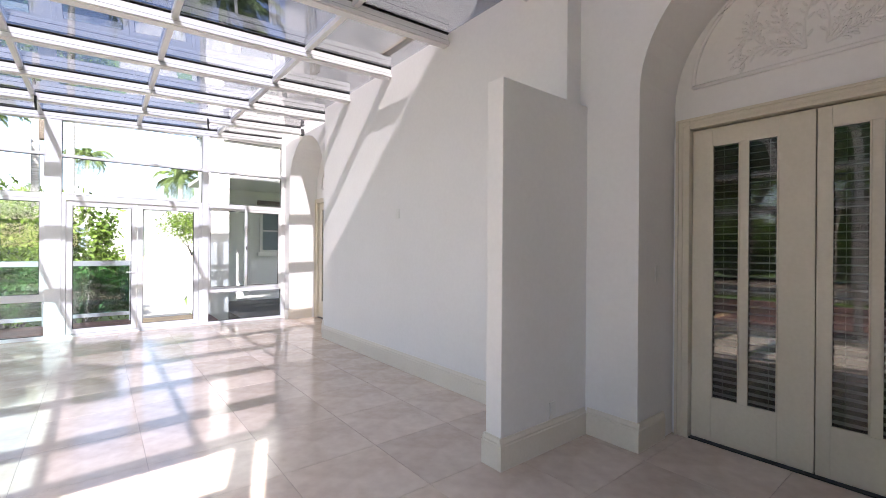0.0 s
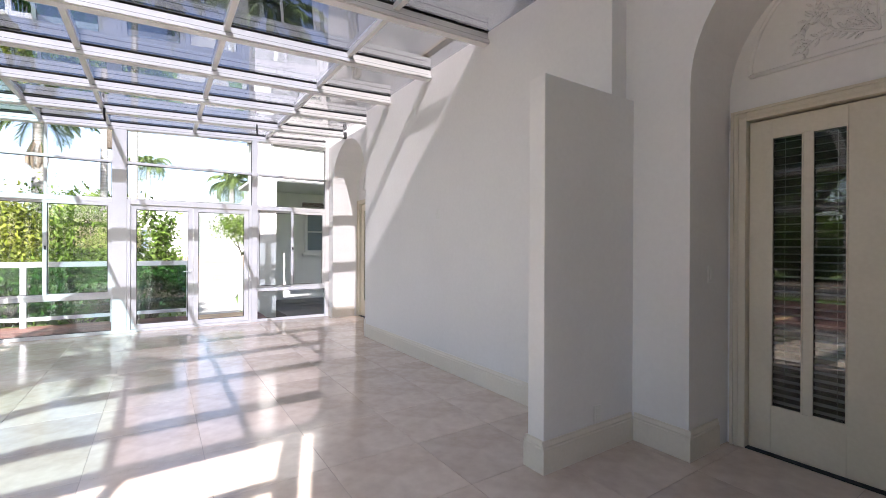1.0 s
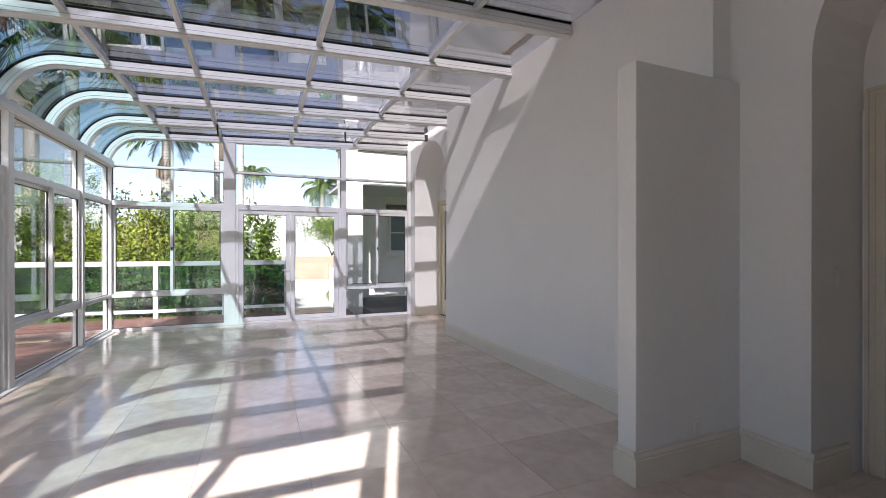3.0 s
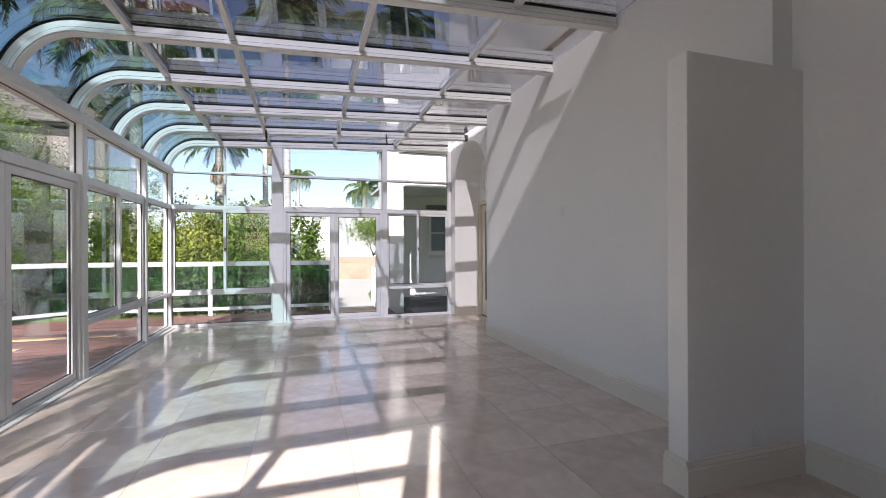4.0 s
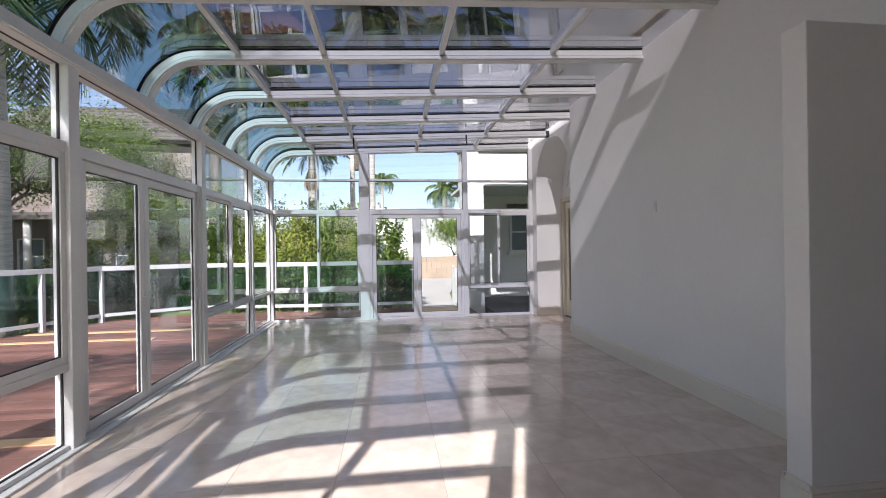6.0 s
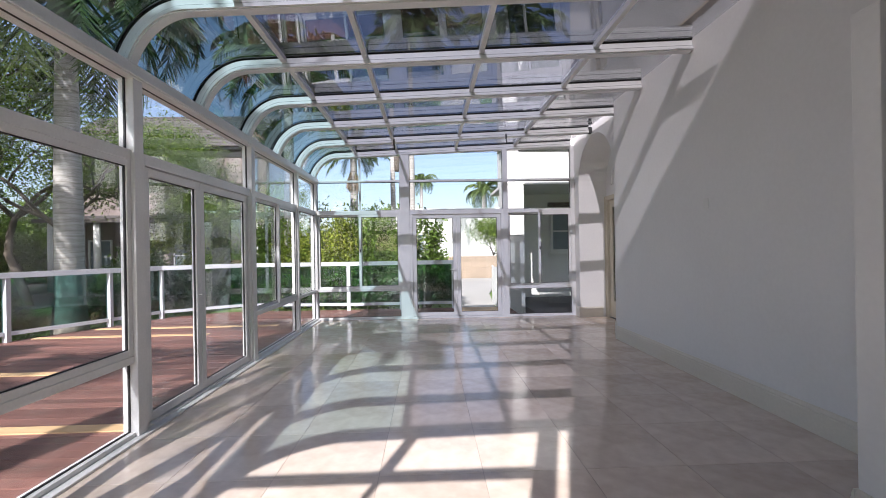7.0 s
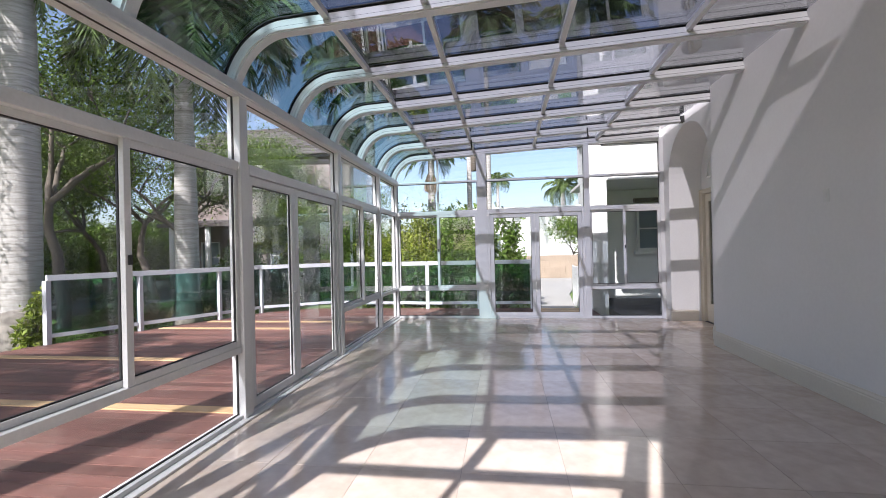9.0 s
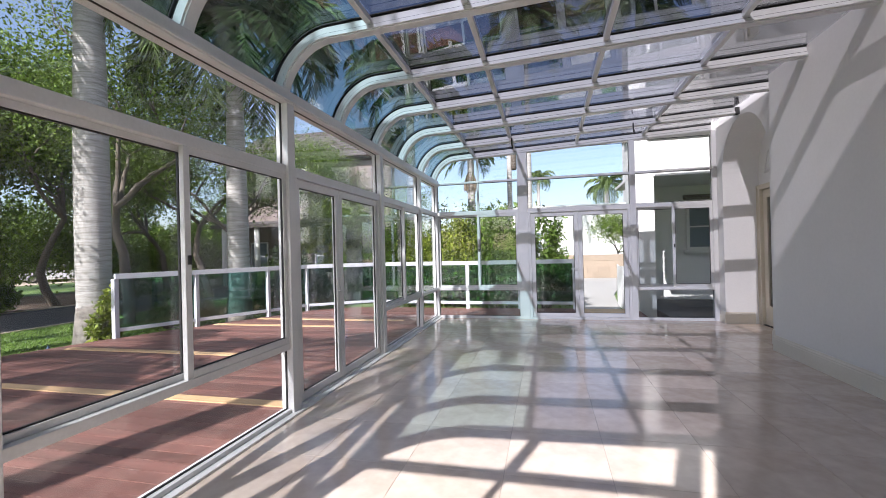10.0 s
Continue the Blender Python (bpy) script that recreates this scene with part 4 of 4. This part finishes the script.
part("transformer", tube(bmesh.new(), [Vector((-1.36, 19.0, 4.85)), Vector((-1.36, 19.0, 4.9)), Vector((-1.36, 19.0, 5.55)), Vector((-1.36, 19.0, 5.6))], [0.1, 0.13, 0.13, 0.1], 14), M_BARK, pole, "dark grey metal can")
part("bracket", bx(-1.52, 18.97, 5.2, -1.42, 19.03, 5.28, 0.004), M_BARK, pole)
palm("palm_tree", -0.85, 23.0, 13.8, 0.14, 0.115, 22, 3.6, ROYAL + " in the back garden", 4)
palm("palm_tree", -3.5, 20.5, 6.2, 0.19, 0.16, 30, 1.8, "fan palm with a brown skirt of dead fronds", 5, skirt=12, shaft=0.2, droop=1.1)
palm("palm_tree", -9.6, -4.6, 8.6, 0.27, 0.2, 16, 3.2, ROYAL + " at the deck edge", 9, shaft=1.5)
palm("palm_tree", -5.3, -3.0, 8.8, 0.26, 0.2, 13, 3.3, ROYAL + " beyond the deck's end", 12, shaft=1.5)
palm("palm_tree", -11.3, 4.1, 8.3, 0.26, 0.2, 16, 3.3, ROYAL + " on the lawn", 13, shaft=1.5, droop=2.0)
palm("palm_tree", 5.5, 27.0, 15.5, 0.28, 0.22, 22, 4.0, ROYAL + " behind the white wing", 11)
palm("palm_tree", 4.9, 38.0, 6.7, 0.2, 0.16, 20, 2.4, "distant palm against the sky", 6, shaft=0.6, droop=2.3)
palm("palm_tree", -0.65, 42.0, 8.2, 0.18, 0.14, 18, 2.0, "distant palm against the sky", 7, shaft=0.6, droop=2.4)
palm("palm_tree", -4.55, 14.3, 7.4, 0.17, 0.15, 24, 3.2, ROYAL + " behind the railing", 8, shaft=1.5, droop=2.2)

for i, (x, y, h, s, n) in enumerate([(-13.2, 3.4, 10, 0.75, 13000), (-11.5, 9.7, 10, 0.75, 10000), (-14.6, 16.2, 9.5, 0.75, 12000), (-11.9, 15.3, 7.5, 0.5, 1300), (-19.3, 7.8, 10.5, 0.8, 17000), (-19.2, 13.2, 10.5, 0.8, 17000), (-19.8, 2.5, 10.5, 0.8, 14000), (-10.0, 20.6, 5.5, 0.5, 9000),
                                     (-22.5, 11.2, 10, 0.9, 20000), (-19.8, 19.0, 9.5, 0.8, 20000), (-13.2, 20.5, 8.5, 0.7, 16000), (-30, 26, 12, 0.9, 8000), (-34, 12, 12, 0.9, 8000), (-20, 26, 10, 0.8, 9000), (-29, 5, 12, 0.9, 8000), (-8.5, 24, 6.0, 0.5, 6000)]):
    tree("tree", x, y, h, s, "leafy green garden tree with forking limbs", 20 + i, n, leaf=0.10 if x > -15 else 0.17)
tree("tree", -9.7, 16.2, 3.3, 0.24, "sparse yellow-green sapling beyond the railing", 51, 900, M_LEAF2, leaf=0.12, r0=0.04)
tree("tree", 4.0, 27.4, 4.2, 0.34, "small green tree behind the stone garden wall", 50, 4200, leaf=0.12, r0=0.09)
for i, (x, y, rx, ry, h, m, lab) in enumerate([
    (-0.3, 12.9, 0.85, 0.75, 2.75, M_LEAF, "dense dark green shrub beside the garden path"),
    (-1.5, 13.6, 0.9, 0.8, 2.7, M_LEAF, "dense green shrub behind the railing"),
    (-2.9, 13.9, 0.9, 0.8, 2.9, M_LEAF2, "yellow-green bamboo-like shrub behind the railing"),
    (-4.2, 14.2, 0.9, 0.8, 2.8, M_LEAF2, "yellow-green bamboo-like shrub behind the railing"),
    (-5.6, 14.6, 1.0, 0.9, 2.7, M_LEAF, "dense green shrub behind the railing"),
    (-7.2, 14.6, 1.0, 0.9, 2.3, M_LEAF2, "light green shrub behind the railing"),
    (-8.8, 13.6, 1.0, 0.9, 2.1, M_LEAF, "dense green shrub behind the railing"),
    (-11.0, 16.5, 1.2, 1.0, 1.9, M_LEAF, "dense green shrub in the garden"),
    (-2.4, 16.8, 1.5, 1.0, 3.5, M_LEAF, "tall green shrub in the garden"),
    (-5.2, 17.5, 1.9, 1.0, 3.8, M_LEAF, "tall green shrub in the garden"),
    (-9.5, 9.2, 0.5, 0.5, 1.0, M_LEAF, "low sparse shrub beyond the railing"),
    (-8.9, 11.6, 0.5, 0.5, 1.0, M_LEAF, "low sparse shrub beyond the railing"),
    (-10.4, 10.6, 0.6, 0.6, 1.1, M_LEAF2, "low sparse shrub beyond the railing"),
    (-8.95, 7.0, 0.26, 0.26, 1.1, M_LEAF2, "small shrub at the foot of a palm"),
    (-18.8, 10.6, 0.8, 0.8, 1.3, M_LEAF, "low green shrub on the mulch"),
    (-18.9, 15.5, 1.2, 1.0, 1.8, M_LEAF, "low green shrub on the mulch"),
    (-25.8, 4.0, 1.6, 3.0, 2.6, M_LEAF, "green shrub across the street"),
    (-26, 9.5, 1.8, 1.5, 2.2, M_LEAF, "green shrub across the street"),
    (-25.6, 20.5, 1.6, 2.2, 4.6, M_LEAF, "tall green hedge across the street"),
    (-25.4, 25.0, 1.6, 2.6, 4.6, M_LEAF, "tall green hedge across the street"),
    (-27.5, 5.0, 2.0, 3.2, 6.5, M_LEAF, "tall dark green shrubbery across the street"),
    (-27.5, 11.0, 2.0, 3.2, 7.0, M_LEAF3, "tall dark green shrubbery across the street"),
    (-26.5, 15.3, 1.6, 1.8, 6.0, M_LEAF, "tall dark green shrubbery across the street"),
    (-48, 33.5, 3.0, 7.0, 8.0, M_LEAF3, "far green shrubbery beyond the road"),
    (-27.5, 23.5, 2.0, 2.6, 7.0, M_LEAF3, "tall dark green shrubbery across the street"),
    (-26.5, 29.5, 2.0, 3.2, 6.5, M_LEAF, "tall dark green shrubbery across the street"),
    (-21.5, 31.0, 2.5, 2.5, 6.0, M_LEAF3, "tall dark green shrubbery across the street"),
    (-27, 33, 3, 4, 4.0, M_LEAF, "green shrub across the street"),
]):
    bush("bush", x, y, rx, ry, h, lab, 60 + i, 900 if h < 1.12 else 12000 if y < 15 and x > -6 else 8000 if h < 5 else 15000, m, 0.12 if abs(x) < 12 else 0.17)
t = thing("garden_marker", "small dark blue cone marker on the lawn by the deck", "marker", (-8.85, 5.9, -0.42))
part("stake", tube(bmesh.new(), [Vector((-8.85, 5.9, -0.42)), Vector((-8.75, 6.0, -0.18))], [0.012, 0.012], 6), M_GASKET, t)
bm = bmesh.new()
bmesh.ops.create_cone(bm, cap_ends=True, segments=16, radius1=0.06, radius2=0.012, depth=0.13, matrix=Matrix.Translation((-8.85, 5.9, -0.18)))
part("cone", bm, M_BLUE, t)
# a far belt of woods, and grass
rng = np.random.default_rng(99)
n = 26000
a = rng.uniform(radians(80), radians(200), n)
d = rng.uniform(48, 70, n)
hz = -0.4 + rng.uniform(0, 1, n) ** 1.3 * (4.5 + 2.0 * np.sin(a * 9) + 1.2 * np.sin(a * 23 + 1))
woods = quads("distant_trees", leaves_at(np.stack([d * np.cos(a), d * np.sin(a), hz], 1), 0.9, 0.6, rng), M_LEAF3)
tagged(woods, "far belt of green trees round the gardens", "trees", kind="stuff")
n = 60000
gx, gy = rng.uniform(-13.45, -7.6, n), rng.uniform(1.5, 15, n)
keep = np.array([px < edge_x(min(11.2, py)) - 0.03 for px, py in zip(gx, gy)])
gx, gy = gx[keep], gy[keep]
n = len(gx)
aa = rng.uniform(0, math.tau, n)
hh = rng.uniform(0.025, 0.055, n)
u = np.stack([np.cos(aa), np.sin(aa), 0 * aa], 1) * 0.012
b = np.stack([gx, gy, np.full(n, -0.425)], 1)
tipv = b + np.stack([rng.normal(size=n) * 0.03, rng.normal(size=n) * 0.03, hh], 1)
grass = quads("grass", np.stack([b - u, b + u, tipv + u * 0.2, tipv - u * 0.2], 1), M_BLADE)
tagged(grass, "short green lawn grass beside the deck", "grass", kind="stuff")

# ---- buildings outside ----
def house_window(parent, plane, p, u0, v0, u1, v1, name="window"):
    w = part(name, frame_rect(bmesh.new(), plane, p, 0.05, u0, v0, u1, v1, 0.07), M_ALU, parent, "white framed window")
    pane(w, plane, p + 0.02, u0 + 0.07, v0 + 0.07, u1 - 0.07, v1 - 0.07, G_DARK)
    um = (v0 + v1) / 2
    b = bx(u0 + 0.07, p - 0.03, um - 0.02, u1 - 0.07, p + 0.03, um + 0.02, 0.003) if plane == "y" else bx(p - 0.03, u0 + 0.07, um - 0.02, p + 0.03, u1 - 0.07, um + 0.02, 0.003)
    part("glazing_bar", b, M_ALU, w)
    part("window_sill", bx(u0 - 0.08, p - 0.12, v0 - 0.1, u1 + 0.08, p, v0, 0.01) if plane == "y" else bx(p - 0.12, u0 - 0.08, v0 - 0.1, p, u1 + 0.08, v0, 0.01), M_HOUSE, w)
    return w


wing = thing("house_wing", "white rendered wing of the house with a shaded porch", "house", (4, 13, -0.4))
bm = bx(2.45, 13.2, -0.42, 10, 13.5, 3.05)
box(bm, 1.95, 11.1, -0.42, 2.45, 11.9, 3.05)
box(bm, 2.45, 11.9, -0.42, 2.6, 13.2, 3.05)
part("wall", bm, M_HOUSE, wing)
part("upper_wall", box(bx(1.95, 11.1, 3.14, 10, 11.9, 6.6), 2.9, 11.9, 3.14, 10, 18, 6.6), M_HOUSE, wing)
bm = bmesh.new()
for k, (z0, z1) in enumerate(((4.02, 4.10), (4.10, 4.20), (4.34, 4.42), (4.42, 4.54))):
    d = (0.05, 0.11, 0.07, 0.14)[k]
    box(bm, 1.95 - d, 11.1 - d, z0, 2.40 + d, 11.1, z1, 0.015)
    box(bm, 1.95 - d, 11.1, z0, 1.95, 11.95, z1, 0.015)
part("cornice", bm, M_HOUSE, wing)
house_window(wing, "y", 13.17, 3.72, 1.28, 4.78, 2.54)
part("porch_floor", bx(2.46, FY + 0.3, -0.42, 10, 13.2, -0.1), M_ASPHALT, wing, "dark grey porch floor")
part("porch_roof", bx(1.95, 11.1, 3.055, 10, 13.6, 3.135, 0.01), M_HOUSE, wing)
# added slab above the sightline, sized to keep sun off the porch wall
part("porch_shade_slab", bx(2.0, FY + 0.14, 3.55, DX + 4.0, 9.6, 4.40, 0.02), M_HOUSE, wing)
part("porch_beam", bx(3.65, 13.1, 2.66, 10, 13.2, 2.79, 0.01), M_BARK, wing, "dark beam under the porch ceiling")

far = thing("white_house", "low white house behind the garden", "house", (2, 34, -0.4))
part("wall", bx(-2.5, 33, -0.42, 9, 41, 4.2), M_HOUSE, far)
part("roof", bx(-2.8, 32.7, 4.2, 9.3, 41.3, 4.5, 0.05), M_HOUSE, far)
house_window(far, "y", 32.97, -1.5, 1.2, -0.3, 2.6)
house_window(far, "y", 32.97, 6.0, 1.2, 7.2, 2.6)
gw = thing("garden_wall", "tan stone block garden wall", "wall", (3.0, 26, -0.4))
kk = 0
for r in range(4):
    x = -0.5 - (0.3 if r % 2 else 0)
    while x < 7:
        part("block", bx(x, 26, -0.42 + r * 0.345, x + 0.594, 26.35, -0.42 + r * 0.345 + 0.341, 0.006), M_STONE, gw)
        x += 0.6

nb = thing("neighbour_house", "pinkish rendered house with brown roof and shaded porch", "house", (-14, 22, -0.4))
part("wall", bx(-19, 23.5, -0.42, -9.6, 30, 7.0), M_PINK, nb)
part("porch_roof", prism(bmesh.new(), [(21.6, 3.2), (23.5, 3.5), (23.5, 3.3), (21.6, 3.0)], "x", -19.3, -9.4), M_ROOFTILE, nb)
part("roof", prism(bmesh.new(), [(23.0, 6.95), (30.5, 6.95), (26.7, 9.6)], "x", -19.5, -9.2), M_ROOFTILE, nb)
for k in range(12):
    y0, z0 = 22.9 + 0.315 * k, 6.93 + 0.225 * k
    part("shingle", prism(bmesh.new(), [(y0, z0 + 0.06), (y0, z0 + 0.12), (y0 + 0.34, z0 + 0.3), (y0 + 0.34, z0 + 0.24)], "x", -19.6, -9.1), M_ROOFTILE, nb)
for x in (-18.6, -16.4, -14.2):
    part("column", tube(bmesh.new(), [Vector((x, 21.9, -0.42)), Vector((x, 21.9, 3.05))], [0.17, 0.15], 14), M_HOUSE, nb, "pale porch column")
for x in (-11.5, -9.8):
    part("column", bx(x - 0.36, 21.75, -0.42, x + 0.36, 22.35, 3.05, 0.02), M_PINK, nb, "broad pinkish porch pier")
for x in (-17.4, -15.2, -13.0):
    house_window(nb, "y", 23.47, x - 0.6, 0.4, x + 0.6, 2.2)
aw = part("arched_window", prism(bmesh.new(), [(-12.8 + 0.75 * math.cos(a), 4.1 + 0.9 * math.sin(a)) for a in np.linspace(0, math.pi, 16)] + [(-13.55, 3.6), (-12.05, 3.6)], "y", 23.44, 23.52), G_DARK, nb, "dark arched window")
bm = bmesh.new()
for i in range(5):
    x = -13.4 + 0.3 * i
    box(bm, x - 0.015, 23.41, 3.6, x + 0.015, 23.44, 4.1 + 0.9 * math.sqrt(max(0.0, 1 - ((x + 12.8) / 0.75) ** 2)))
part("grille", bm, M_HOUSE, aw)

# across the street
fh = thing("street_house", "pale house seen through trees across the street", "house", (-66, 40, -0.4))
part("wall", bx(-74, 20, -0.42, -66, 60, 3.0), M_HOUSE, fh)
part("roof", prism(bmesh.new(), [(-74.6, 2.9), (-65.4, 2.9), (-70, 4.4)], "y", 19.4, 60.6), M_STONE, fh)
for y in (24, 33, 42, 51):
    house_window(fh, "x", -66.0, y, 0.9, y + 1.4, 2.2)


def car(x, y, yaw):
    """A parked saloon: body with cabin, glass band, wheels."""
    c = thing("car", "white parked car across the lawn", "car", (0, 0, 0))
    prof = [(-2.2, 0.25), (-2.25, 0.6), (-2.1, 0.85), (-1.2, 0.92), (-0.6, 1.42), (0.9, 1.45), (1.6, 0.98), (2.2, 0.9), (2.25, 0.5), (2.15, 0.25)]
    bm = prism(bmesh.new(), prof, "y", -0.86, 0.86)
    bmesh.ops.bevel(bm, geom=list(bm.edges), offset=0.06, segments=2, affect="EDGES")
    part("body", bm, M_CAR, c)
    for s in (-1, 1):
        part("side_window", prism(bmesh.new(), [(-1.0, 0.98), (-0.55, 1.36), (0.85, 1.38), (1.35, 1.0)], "y", s * 0.862, s * 0.872), M_GASKET, c, "dark side glass")
        for wx in (-1.4, 1.4):
            bm = bmesh.new()
            bmesh.ops.create_cone(bm, cap_ends=True, segments=24, radius1=0.33, radius2=0.33, depth=0.22, matrix=pose(wx, s * 0.80, 0.33, 90, 0, 0))
            w = part("wheel", bm, M_RUBBER, c)
            bm = bmesh.new()
            bmesh.ops.create_cone(bm, cap_ends=True, segments=20, radius1=0.2, radius2=0.18, depth=0.03, matrix=pose(wx, s * 0.92, 0.33, 90, 0, 0))
            part("rim", bm, M_STEEL, w)
    c.matrix_basis = pose(x, y, -0.395, 0, 0, yaw)
    return c


car(-39.6, 27.4, 55)

# ---- floor tiles ----
S, J = 0.66, 0.0013
bm_cache = {}
ix0 = int(math.floor((SX + 0.11 - 0.30) / S))
x = 0.30 + ix0 * S
while x < DX:
    y = 3.39 - 7 * S
    while y < FY:
        a, b, c, d = max(x + J, SX + 0.11), max(y + J, NY + 0.05), min(x + S - J, DX - 0.022), min(y + S - J, FY - 0.055)
        if c - a > 0.02 and d - b > 0.02:
            key = (round(c - a, 3), round(d - b, 3))
            if key not in bm_cache:
                me = bpy.data.meshes.new("tile")
                t_bm = bx(-key[0] / 2, -key[1] / 2, -0.012, key[0] / 2, key[1] / 2, 0, 0.001)
                t_bm.to_mesh(me)
                t_bm.free()
                me.materials.append(M_TILE)
                bm_cache[key] = me
            ob = new("tile", bm_cache[key])
            ob.parent = floor
            ob.location = ((a + c) / 2, (b + d) / 2, 0)
        y += S
    x += S
